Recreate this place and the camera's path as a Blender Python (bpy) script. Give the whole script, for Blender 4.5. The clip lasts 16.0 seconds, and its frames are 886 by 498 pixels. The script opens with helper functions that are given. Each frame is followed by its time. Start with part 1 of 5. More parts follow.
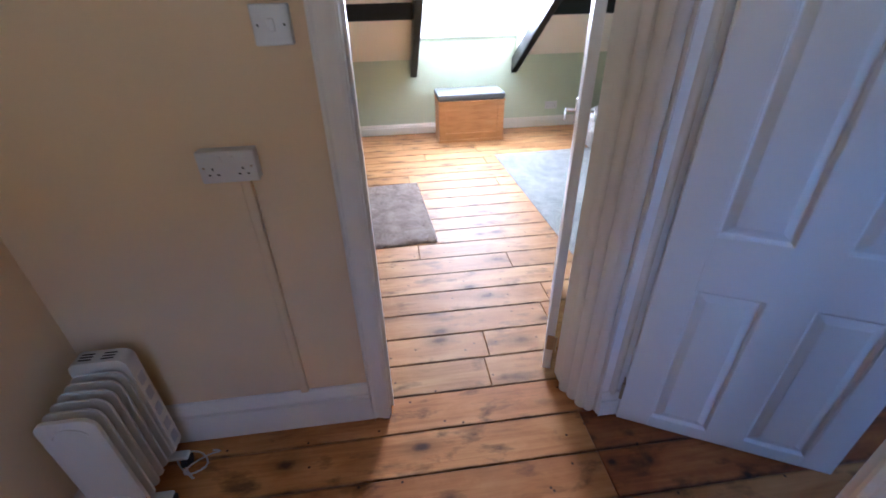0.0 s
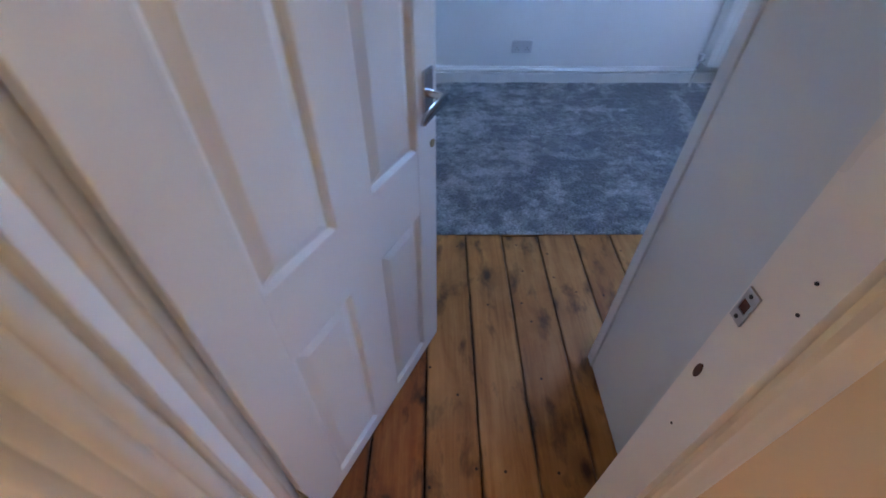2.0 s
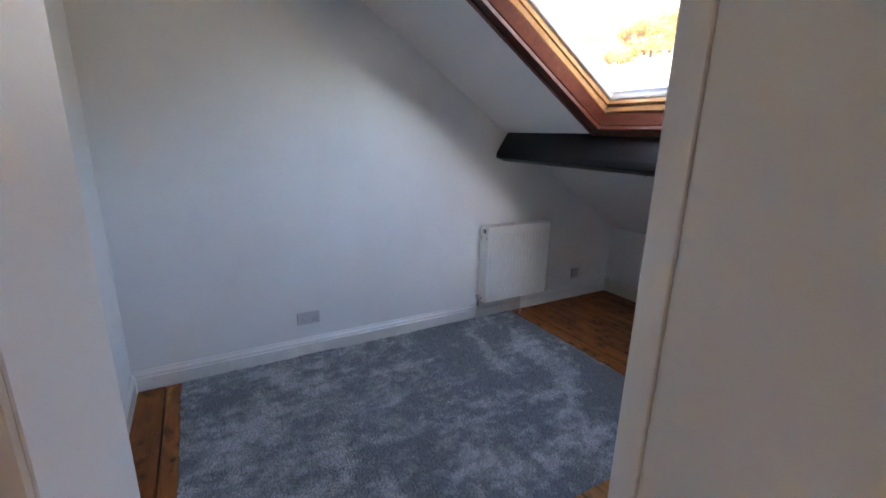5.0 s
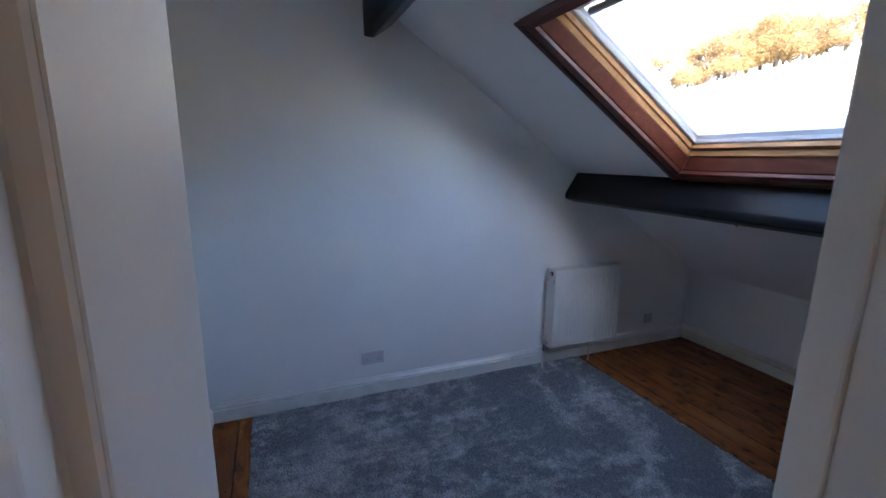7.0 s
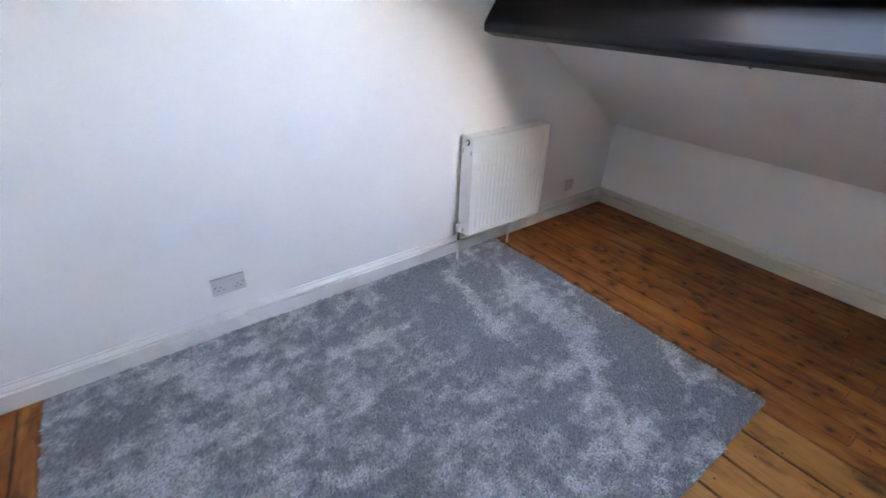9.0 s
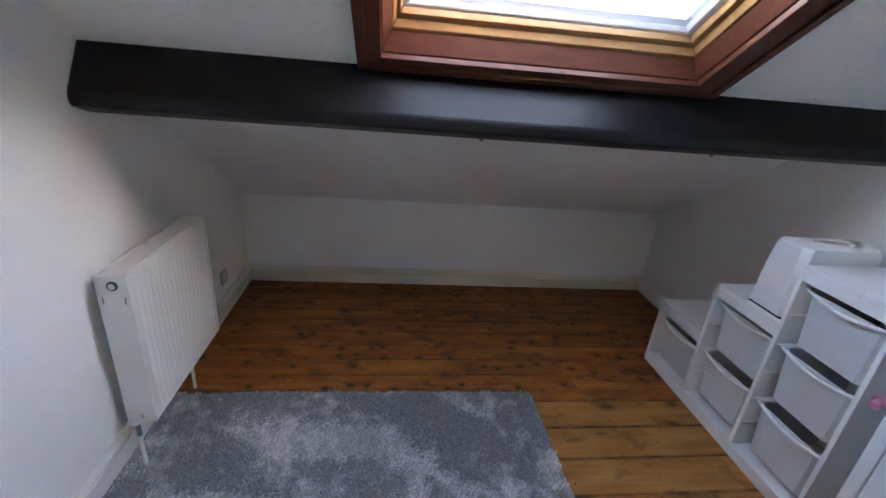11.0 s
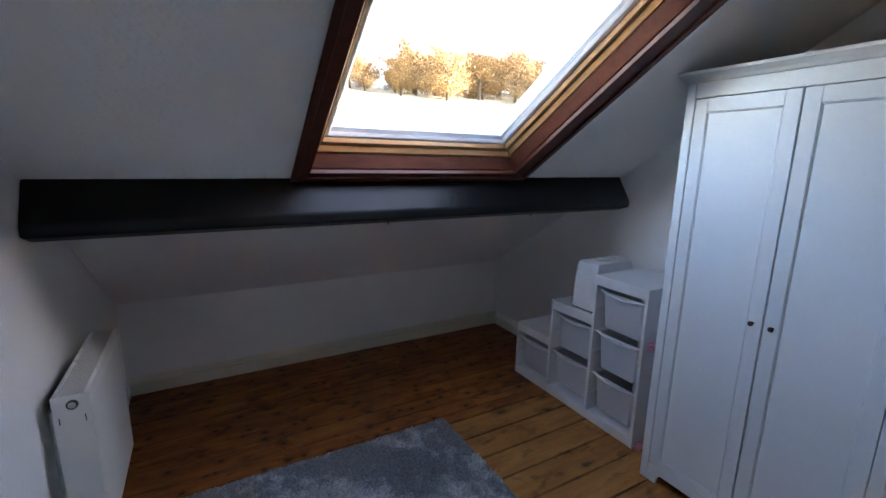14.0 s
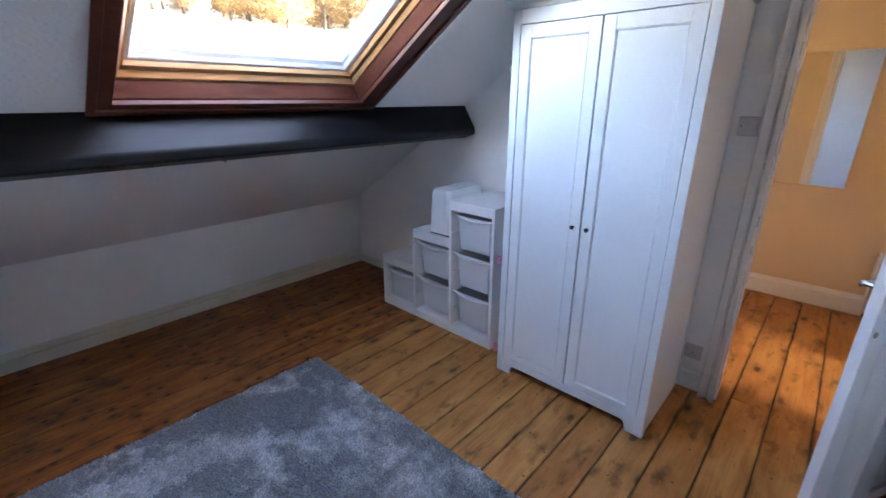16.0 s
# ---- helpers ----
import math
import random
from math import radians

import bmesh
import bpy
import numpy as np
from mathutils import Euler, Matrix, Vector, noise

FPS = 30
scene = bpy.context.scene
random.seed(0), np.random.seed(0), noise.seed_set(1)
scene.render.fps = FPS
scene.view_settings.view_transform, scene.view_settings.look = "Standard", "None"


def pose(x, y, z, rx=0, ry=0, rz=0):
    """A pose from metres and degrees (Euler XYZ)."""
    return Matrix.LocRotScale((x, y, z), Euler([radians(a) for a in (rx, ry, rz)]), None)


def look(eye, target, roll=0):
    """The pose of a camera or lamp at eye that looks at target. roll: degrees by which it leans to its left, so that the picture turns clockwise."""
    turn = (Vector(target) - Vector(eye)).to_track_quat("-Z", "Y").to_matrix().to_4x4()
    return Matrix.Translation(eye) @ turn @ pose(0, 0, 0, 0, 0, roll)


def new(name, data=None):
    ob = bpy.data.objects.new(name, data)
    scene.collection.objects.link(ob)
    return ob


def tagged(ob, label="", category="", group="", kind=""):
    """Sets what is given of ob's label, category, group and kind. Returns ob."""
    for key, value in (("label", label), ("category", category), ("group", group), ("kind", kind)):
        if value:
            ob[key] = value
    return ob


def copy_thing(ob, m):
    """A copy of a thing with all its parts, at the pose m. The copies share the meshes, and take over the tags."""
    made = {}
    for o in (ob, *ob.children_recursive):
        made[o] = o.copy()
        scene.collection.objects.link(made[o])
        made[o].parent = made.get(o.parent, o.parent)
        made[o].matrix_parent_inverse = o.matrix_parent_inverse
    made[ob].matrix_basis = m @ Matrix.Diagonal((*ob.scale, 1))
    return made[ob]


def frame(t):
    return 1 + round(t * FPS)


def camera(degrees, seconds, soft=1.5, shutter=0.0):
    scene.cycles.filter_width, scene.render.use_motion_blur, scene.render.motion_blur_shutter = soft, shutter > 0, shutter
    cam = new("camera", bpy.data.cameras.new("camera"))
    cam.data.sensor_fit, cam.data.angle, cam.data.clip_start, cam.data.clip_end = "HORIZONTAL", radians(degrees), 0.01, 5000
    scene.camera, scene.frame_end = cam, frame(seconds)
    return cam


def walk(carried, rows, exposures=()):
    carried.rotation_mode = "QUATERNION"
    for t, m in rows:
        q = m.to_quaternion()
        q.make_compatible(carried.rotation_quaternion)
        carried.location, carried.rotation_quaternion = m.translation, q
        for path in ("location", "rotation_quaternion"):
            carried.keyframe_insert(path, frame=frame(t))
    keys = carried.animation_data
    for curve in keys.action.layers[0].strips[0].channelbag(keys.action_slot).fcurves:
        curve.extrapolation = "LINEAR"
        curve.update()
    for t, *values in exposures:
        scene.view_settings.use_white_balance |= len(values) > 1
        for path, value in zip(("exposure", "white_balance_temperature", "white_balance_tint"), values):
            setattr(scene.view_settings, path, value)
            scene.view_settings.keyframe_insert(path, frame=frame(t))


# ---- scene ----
# ---------------------------------------------------------------- camera
cam = camera(91.6, 16.0, soft=1.5, shutter=0.25)
PATH = [
    (0, (0.848, 1.904, 1.523), (1.048, 3.588, 0.462), -1.4),
    (0.5, (0.897, 2.09, 1.457), (1.387, 3.586, 0.224), -1.6),
    (1, (1.042, 2.341, 1.448), (1.979, 3.517, 0.128), -1.8),
    (1.5, (1.187, 2.482, 1.432), (2.503, 3.099, 0.058), -1.2),
    (2, (1.309, 2.585, 1.431), (2.733, 2.559, 0.027), 0.6),
    (2.5, (1.482, 2.562, 1.401), (2.875, 2.332, -0.016), -1.1),
    (3, (1.617, 2.53, 1.393), (2.952, 2.058, -0.019), 1.3),
    (3.5, (1.757, 2.523, 1.404), (3.156, 1.756, 0.198), 3.6),
    (4, (1.832, 2.498, 1.416), (3.289, 1.593, 0.386), 3.9),
    (4.5, (1.843, 2.493, 1.445), (3.451, 1.569, 0.696), 1.9),
    (5, (1.839, 2.504, 1.478), (3.52, 1.55, 0.964), 1.3),
    (5.2, (1.846, 2.495, 1.505), (3.552, 1.548, 1.056), 1.2),
    (7.3, (1.945, 2.532, 1.587), (3.774, 1.868, 1.127), 1.4),
    (7.5, (1.972, 2.518, 1.556), (3.759, 1.882, 0.922), 1.7),
    (8, (2.156, 2.432, 1.501), (3.837, 1.8, 0.622), 1.7),
    (8.5, (2.37, 2.267, 1.463), (3.972, 1.549, 0.505), 0.3),
    (9, (2.685, 2.163, 1.461), (4.058, 1.117, 0.452), 1.9),
    (9.5, (2.954, 2.079, 1.46), (4.151, 0.82, 0.469), 2.8),
    (10, (3.217, 1.982, 1.465), (4.052, 0.443, 0.498), 0.7),
    (10.2, (3.298, 1.98, 1.469), (3.858, 0.31, 0.521), 3.3),
    (12.3, (4.004, 2.109, 1.558), (3.223, 0.367, 0.963), 0.6),
    (12.5, (4.035, 2.157, 1.564), (3.192, 0.434, 0.998), 1.9),
    (13, (4.045, 2.265, 1.58), (3.161, 0.523, 1.155), 1.7),
    (13.5, (4.054, 2.313, 1.591), (3.111, 0.598, 1.177), 1.6),
    (14, (4.071, 2.374, 1.592), (3.109, 0.668, 1.189), 1.1),
    (14.5, (4.075, 2.404, 1.589), (3.089, 0.718, 1.16), -0.3),
    (15, (4.063, 2.416, 1.585), (2.904, 0.859, 1.102), -0.2),
    (15.5, (4.059, 2.42, 1.564), (2.789, 0.986, 0.991), -0.1),
    (16, (4.048, 2.436, 1.551), (2.658, 1.159, 0.891), 0.1),
]
EXPOSURES = [
    (0.0, 4.45, 4800, 18), (0.5, 4.5, 5050, 19), (1.0, 4.65, 5150, 18), (1.5, 4.7, 5850, 20), (2.0, 5.1, 5900, 17), (2.5, 5.5, 6000, 11), (3.0, 5.75, 5950, 8),
    (3.5, 5.8, 6400, 10), (4.5, 5.5, 7900, 18), (5.0, 5.0, 7900, 19), (7.3, 4.35, 6500, 18), (8.0, 5.35, 8000, 20), (9.0, 6.1, 8900, 20), (10.2, 5.8, 8800, 21), (12.3, 4.85, 8500, 22),
    (13.5, 4.3, 7600, 20), (14.5, 4.95, 7900, 21), (15.0, 5.25, 7700, 22), (16.0, 5.5, 7500, 23),
]

walk(cam, [(t, look(eye, target, roll)) for t, eye, target, roll in PATH], EXPOSURES)

# ---------------------------------------------------------------- daylight
SUN_EL, SUN_AZ = 20.0, 300.0          # azimuth measured from +y towards +x
world = bpy.data.worlds.new("daylight")
scene.world = world
world.use_nodes = True
wn = world.node_tree
wn.nodes.clear()
sky = wn.nodes.new("ShaderNodeTexSky")
sky.sky_type = 'NISHITA'
sky.sun_disc = False
sky.sun_elevation = radians(SUN_EL)
sky.sun_rotation = radians(SUN_AZ)
sky.air_density, sky.dust_density, sky.ozone_density = 1.0, 0.7, 1.6
bg = wn.nodes.new("ShaderNodeBackground")
bg.inputs["Strength"].default_value = 0.15
wo = wn.nodes.new("ShaderNodeOutputWorld")
wn.links.new(sky.outputs[0], bg.inputs[0])
wn.links.new(bg.outputs[0], wo.inputs[0])
sun = new("sun", bpy.data.lights.new("sun", 'SUN'))
sun.data.energy, sun.data.angle, sun.data.color = 3.0, radians(0.53), (1.0, 0.93, 0.82)
se, sa = radians(SUN_EL), radians(SUN_AZ)
sun.matrix_world = look((math.sin(sa) * math.cos(se) * 30, math.cos(sa) * math.cos(se) * 30, math.sin(se) * 30), (0, 0, 0))

# sky light in the opening of the dormer window
lamp = new("dormer_daylight", bpy.data.lights.new("dormer_daylight", 'AREA'))
lamp.data.shape, lamp.data.size, lamp.data.size_y = 'RECTANGLE', 1.06, 0.98
lamp.data.energy, lamp.data.color = 11.0, (1.0, 0.92, 0.80)
lamp.matrix_world = look((1.75, 7.03, 1.565), (1.75, 5.0, 1.565))


# ---------------------------------------------------------------- materials
class Nodes:
    """A small wrapper to wire a material."""

    def __init__(self, name):
        self.m = bpy.data.materials.new(name)
        self.m.use_nodes = True
        self.t = self.m.node_tree
        self.b = self.t.nodes["Principled BSDF"]
        self.co = self.t.nodes.new("ShaderNodeTexCoord").outputs["Object"]

    def n(self, kind, **values):
        node = self.t.nodes.new(kind)
        for key, value in values.items():
            node.inputs[key.replace("_", " ")].default_value = value
        return node

    def link(self, a, b):
        self.t.links.new(a, b)

    def scaled(self, s, source=None):
        v = self.t.nodes.new("ShaderNodeVectorMath")
        v.operation = 'MULTIPLY'
        self.link(source or self.co, v.inputs[0])
        v.inputs[1].default_value = s
        return v.outputs[0]

    def noise(self, scale, detail=4.0, rough=0.55, source=None, distortion=0.0):
        node = self.n("ShaderNodeTexNoise", Scale=scale, Detail=detail, Roughness=rough, Distortion=distortion)
        self.link(source or self.co, node.inputs["Vector"])
        return node.outputs["Fac"]

    def ramp(self, fac, stops):
        node = self.t.nodes.new("ShaderNodeValToRGB")
        e = node.color_ramp.elements
        while len(e) < len(stops):
            e.new(0.5)
        for el, (p, c) in zip(e, stops):
            el.position = p
            el.color = (*c, 1) if len(c) == 3 else c
        self.link(fac, node.inputs[0])
        return node.outputs[0]

    def grey(self, fac, a, b, lo=0.0, hi=1.0):
        node = self.t.nodes.new("ShaderNodeMapRange")
        self.link(fac, node.inputs[0])
        for i, v in enumerate((lo, hi, a, b)):
            node.inputs[i + 1].default_value = v
        return node.outputs[0]

    def mix(self, fac, a, b, mode='MIX'):
        node = self.t.nodes.new("ShaderNodeMix")
        node.data_type, node.blend_type = 'RGBA', mode
        for k, v in ((0, fac), (6, a), (7, b)):
            if isinstance(v, (int, float)):
                node.inputs[k].default_value = v
            elif isinstance(v, tuple):
                node.inputs[k].default_value = (*v, 1)
            else:
                self.link(v, node.inputs[k])
        return node.outputs[2]

    def math(self, op, a, b=0.0):
        node = self.t.nodes.new("ShaderNodeMath")
        node.operation = op
        for k, v in ((0, a), (1, b)):
            if isinstance(v, (int, float)):
                node.inputs[k].default_value = v
            else:
                self.link(v, node.inputs[k])
        return node.outputs[0]

    def bump(self, height, strength, distance=0.01):
        node = self.n("ShaderNodeBump", Strength=strength, Distance=distance)
        self.link(height, node.inputs["Height"])
        self.link(node.outputs[0], self.b.inputs["Normal"])

    def put(self, colour=None, rough=None, metal=None):
        for key, v in (("Base Color", colour), ("Roughness", rough), ("Metallic", metal)):
            if v is None:
                continue
            if isinstance(v, tuple):
                self.b.inputs[key].default_value = (*v, 1)
            elif isinstance(v, (int, float)):
                self.b.inputs[key].default_value = v
            else:
                self.link(v, self.b.inputs[key])
        return self.m


def paint(name, colour, rough=0.5, relief=0.15, grain=60.0, mottle=0.04):
    """Painted plaster or wood: slight blotches, roller texture."""
    k = Nodes(name)
    big = k.noise(1.7, 3)
    fine = k.noise(grain, 3, 0.6)
    lo = tuple(c * (1 - mottle) for c in colour)
    hi = tuple(min(1, c * (1 + mottle * 0.6)) for c in colour)
    col = k.ramp(big, [(0.3, lo), (0.7, hi)])
    k.bump(fine, relief, 0.003)
    return k.put(col, k.grey(big, rough - 0.06, rough + 0.06))


def textured_paper(name, colour):
    """Painted woodchip-like lining on the slopes."""
    k = Nodes(name)
    v = k.n("ShaderNodeTexVoronoi", Scale=42.0)
    k.link(k.co, v.inputs["Vector"])
    fine = k.noise(120, 3)
    col = k.ramp(k.noise(1.3, 3), [(0.3, tuple(c * 0.95 for c in colour)), (0.7, colour)])
    k.bump(k.math('ADD', k.grey(v.outputs["Distance"], 1, 0, 0, 0.5), fine), 0.35, 0.004)
    return k.put(col, 0.62)


def board_wood(name, tones, knot, knots=(4.6, 8.6), rare=0.5, rough=0.5, gap=(0.03, 0.015, 0.008)):
    """Old pine boards running along x: long grain, knots, dark worn marks; every board differs."""
    k = Nodes(name)
    rnd = k.t.nodes.new("ShaderNodeObjectInfo").outputs["Random"]
    geo = k.t.nodes.new("ShaderNodeNewGeometry")
    seed = k.math('MULTIPLY', rnd, 53.0)
    comb = k.t.nodes.new("ShaderNodeCombineXYZ")
    k.link(seed, comb.inputs[0])
    k.link(k.math('MULTIPLY', rnd, 17.0), comb.inputs[1])
    add = k.t.nodes.new("ShaderNodeVectorMath")
    add.operation = 'ADD'
    k.link(geo.outputs["Position"], add.inputs[0])
    k.link(comb.outputs[0], add.inputs[1])
    pos = add.outputs[0]
    # knots: a few dark ovals; the grain bends round them
    v = k.n("ShaderNodeTexVoronoi", Scale=1.0, Randomness=0.9)
    v.voronoi_dimensions = '2D'
    k.link(k.scaled((*knots, 0.0), pos), v.inputs["Vector"])
    rough_edge = k.math('MULTIPLY', k.noise(38, 3, source=pos), 0.09)
    dist = k.math('ADD', v.outputs["Distance"], rough_edge)
    some = k.grey(v.outputs["Color"], 0.0, 1.0, rare, rare + 0.08)
    grain = k.noise(1.0, 6, 0.65, source=k.scaled((1.8, 46.0, 4.0), pos), distortion=0.9)
    broad = k.noise(1.0, 4, 0.55, source=k.scaled((2.4, 9.0, 2.0), pos), distortion=0.6)
    col = k.ramp(k.math('ADD', k.math('MULTIPLY', grain, 0.35), k.math('MULTIPLY', broad, 0.65)),
                 [(0.32, tones[0]), (0.5, tones[1]), (0.68, tones[2])])
    col = k.mix(k.grey(rnd, 0.0, 0.45), col, tones[0])
    halo = k.math('MULTIPLY', k.grey(dist, 0.70, 0.0, 0.10, 0.42), some)
    col = k.mix(halo, col, tuple(c * 0.38 for c in tones[1]))
    core = k.math('MULTIPLY', k.grey(dist, 0.92, 0.0, 0.10, 0.20), some)
    col = k.mix(core, col, knot)
    # smudges and old water marks
    st = k.noise(1.0, 4, 0.6, source=k.scaled((5.0, 11.0, 1.0), pos), distortion=0.25)
    col = k.mix(k.grey(st, 0.0, 0.80, 0.55, 0.70), col, knot)
    # dirt held along the edges of each board
    gen = k.t.nodes.new("ShaderNodeTexCoord").outputs["Generated"]
    sep = k.t.nodes.new("ShaderNodeSeparateXYZ")
    k.link(gen, sep.inputs[0])
    off = k.math('ABSOLUTE', k.math('SUBTRACT', sep.outputs[1], 0.5))
    dirt = k.math('MULTIPLY', k.grey(off, 0.0, 1.0, 0.44, 0.49), k.grey(k.noise(6, 4, 0.6, source=pos), 0.1, 0.95, 0.35, 0.65))
    col = k.mix(k.math('MULTIPLY', dirt, 0.9), col, gap)
    wear = k.noise(11, 4, 0.7, source=pos)
    col = k.mix(k.grey(wear, 0.0, 0.25, 0.5, 0.75), col, tones[2])
    # small dark nail holes
    nail = k.n("ShaderNodeTexVoronoi", Scale=1.0, Randomness=1.0)
    nail.voronoi_dimensions = '2D'
    k.link(k.scaled((8.0, 8.0, 0.0), pos), nail.inputs["Vector"])
    pick = k.grey(nail.outputs["Color"], 0.0, 1.0, 0.60, 0.62)
    dot = k.math('MULTIPLY', k.grey(nail.outputs["Distance"], 1.0, 0.0, 0.03, 0.05), pick)
    col = k.mix(k.math('MULTIPLY', dot, 0.9), col, gap)
    k.bump(k.math('ADD', k.math('MULTIPLY', grain, 0.5), k.math('MULTIPLY', dot, -1.0)), 0.22, 0.002)
    k.b.inputs["Specular IOR Level"].default_value = 0.35
    return k.put(col, k.grey(wear, rough - 0.10, rough + 0.14))


def wood(name, tones, scale=(30.0, 30.0, 3.0), rough=0.4, gloss=0.5):
    k = Nodes(name)
    k.b.inputs["Specular IOR Level"].default_value = gloss
    g = k.noise(1.0, 5, 0.6, source=k.scaled(scale), distortion=0.8)
    b = k.noise(3.0, 3)
    col = k.ramp(k.math('ADD', k.math('MULTIPLY', g, 0.65), k.math('MULTIPLY', b, 0.35)),
                 [(0.3, tones[0]), (0.52, tones[1]), (0.75, tones[2])])
    k.bump(g, 0.15, 0.002)
    return k.put(col, k.grey(b, rough - 0.07, rough + 0.1))


def pile(name, tones, patch, fine=230.0):
    """Brushed pile: the light and dark look of its lie one way or the other is put into the colour as patches, over
    short tufts.
    """
    k = Nodes(name)
    big = k.noise(patch, 5, 0.62, distortion=0.12)
    mid = k.noise(patch * 5, 4, 0.6)
    tuft = k.noise(fine, 3, 0.8)
    f = k.math('ADD', k.math('MULTIPLY', big, 0.6), k.math('MULTIPLY', mid, 0.4))
    col = k.ramp(f, [(0.41, tones[0]), (0.5, tones[1]), (0.60, tones[2])])
    # Shade between the tufts, put into the colour from the bump's noise.
    col = k.mix(k.grey(tuft, 0.75, 0.0, 0.32, 0.58), col, tuple(c * 0.45 for c in tones[0]))
    k.bump(k.math('ADD', tuft, k.math('MULTIPLY', mid, 0.6)), 0.9, 0.012)
    k.b.inputs["Sheen Weight"].default_value = 0.25
    k.b.inputs["Sheen Roughness"].default_value = 0.4
    return k.put(col, 0.95)


def metal(name, colour, rough):
    k = Nodes(name)
    return k.put(colour, k.grey(k.noise(40, 3), rough - 0.05, rough + 0.08), 1.0)


def plastic(name, colour, rough=0.35):
    k = Nodes(name)
    col = k.ramp(k.noise(6, 3), [(0.3, tuple(c * 0.96 for c in colour)), (0.7, colour)])
    return k.put(col, k.grey(k.noise(25, 2), rough - 0.05, rough + 0.05))


M_WHITE_WALL = paint("white_emulsion", (0.89, 0.885, 0.87), 0.6, 0.12)
M_CREAM_WALL = paint("cream_emulsion", (0.75, 0.575, 0.355), 0.6, 0.12)
M_GREEN_WALL = paint("sage_green_emulsion", (0.50, 0.56, 0.42), 0.6, 0.12)
M_SLOPE = textured_paper("white_lining_paper", (0.89, 0.88, 0.86))
M_SLOPE_A = textured_paper("cream_lining_paper", (0.78, 0.74, 0.64))
M_GLOSS = paint("white_gloss_paint", (0.82, 0.81, 0.78), 0.28, 0.10, 25.0, 0.03)
M_GLOSS_OLD = paint("worn_white_gloss_paint", (0.80, 0.76, 0.69), 0.33, 0.2, 25.0, 0.06)
M_SKIRT_S = paint("cream_gloss_paint", (0.80, 0.75, 0.62), 0.35, 0.10, 25.0, 0.04)
M_DOOR = paint("white_door_paint", (0.82, 0.81, 0.79), 0.34, 0.05, 90.0, 0.012)
M_WARDROBE = paint("white_stained_lacquer", (0.68, 0.725, 0.745), 0.36, 0.12, 40.0, 0.03)
M_BOARD = board_wood("pine_floorboards", ((0.27, 0.090, 0.020), (0.51, 0.210, 0.055), (0.70, 0.345, 0.112)), (0.060, 0.024, 0.008), (3.6, 7.0), 0.57)
# Deeper tone near the walls: partly the boards, partly dimmer light coloured in.
M_BOARD_DARK = board_wood("darker_shaded_pine_floorboards", ((0.15, 0.038, 0.008), (0.38, 0.110, 0.023), (0.60, 0.230, 0.056)), (0.022, 0.008, 0.003), (7.5, 9.0), 0.44)
# Paler green-bedroom boards; some overbright window light is put into the tone.
M_BOARD_PALE = board_wood("pale_overlit_pine_floorboards", ((0.32, 0.142, 0.045), (0.50, 0.262, 0.098), (0.64, 0.385, 0.170)), (0.13, 0.062, 0.024), (3.4, 7.0), 0.58)
M_SUB = paint("dark_underfloor", (0.02, 0.014, 0.01), 0.9)
M_BLACK_BEAM = wood("black_stained_beam", ((0.004, 0.004, 0.0045), (0.007, 0.007, 0.008), (0.013, 0.0125, 0.0135)), (3.0, 40.0, 40.0), 0.36, 0.26)
M_MAHOGANY = wood("mahogany_varnish", ((0.060, 0.014, 0.008), (0.105, 0.027, 0.014), (0.155, 0.048, 0.026)), (6.0, 30.0, 30.0), 0.40, 0.35)
M_PINE_SASH = wood("varnished_pine", ((0.32, 0.150, 0.058), (0.42, 0.215, 0.092), (0.50, 0.285, 0.135)), (6.0, 30.0, 30.0), 0.36, 0.35)
M_OAK_BOX = wood("honey_pine", ((0.38, 0.17, 0.05), (0.52, 0.26, 0.09), (0.62, 0.36, 0.15)), (4.0, 25.0, 25.0), 0.4)
M_RUG = paint("grey_rug_ground", (0.20, 0.205, 0.215), 0.95, 0.4, 180.0)


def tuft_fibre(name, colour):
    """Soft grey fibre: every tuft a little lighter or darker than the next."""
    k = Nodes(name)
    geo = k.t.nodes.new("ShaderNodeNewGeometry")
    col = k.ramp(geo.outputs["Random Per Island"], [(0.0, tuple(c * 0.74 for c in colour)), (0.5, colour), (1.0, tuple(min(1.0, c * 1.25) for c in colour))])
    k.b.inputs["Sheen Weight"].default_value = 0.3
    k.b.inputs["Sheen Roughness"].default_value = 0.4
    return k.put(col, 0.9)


# Four tones of one fibre: how light catches the brushed pile, put into colour.
M_TUFTS = [tuft_fibre(n, c) for n, c in (("grey_fibre_lie_shaded", (0.212, 0.228, 0.250)), ("mid_grey_fibre", (0.302, 0.318, 0.340)),
                                         ("grey_fibre_lie_lit", (0.415, 0.428, 0.450)), ("grey_fibre_lie_bright", (0.56, 0.565, 0.585)))]
M_RUG_A = pile("pale_grey_pile", ((0.34, 0.36, 0.355), (0.44, 0.46, 0.45), (0.54, 0.56, 0.55)), 2.5, 200.0)
M_MAT = pile("taupe_shag", ((0.24, 0.175, 0.145), (0.35, 0.27, 0.23), (0.48, 0.385, 0.335)), 7.0, 130.0)
M_RUG_EDGE = paint("rug_backing_edge", (0.10, 0.085, 0.075), 0.95, 0.4)
M_RAD = paint("white_radiator_enamel", (0.80, 0.79, 0.76), 0.3, 0.05, 20.0, 0.02)
M_OIL = paint("off_white_heater_enamel", (0.72, 0.69, 0.60), 0.4, 0.06, 20.0, 0.03)
M_CHROME = metal("satin_chrome", (0.62, 0.63, 0.65), 0.22)
M_BRASS = metal("worn_brass", (0.45, 0.36, 0.22), 0.4)
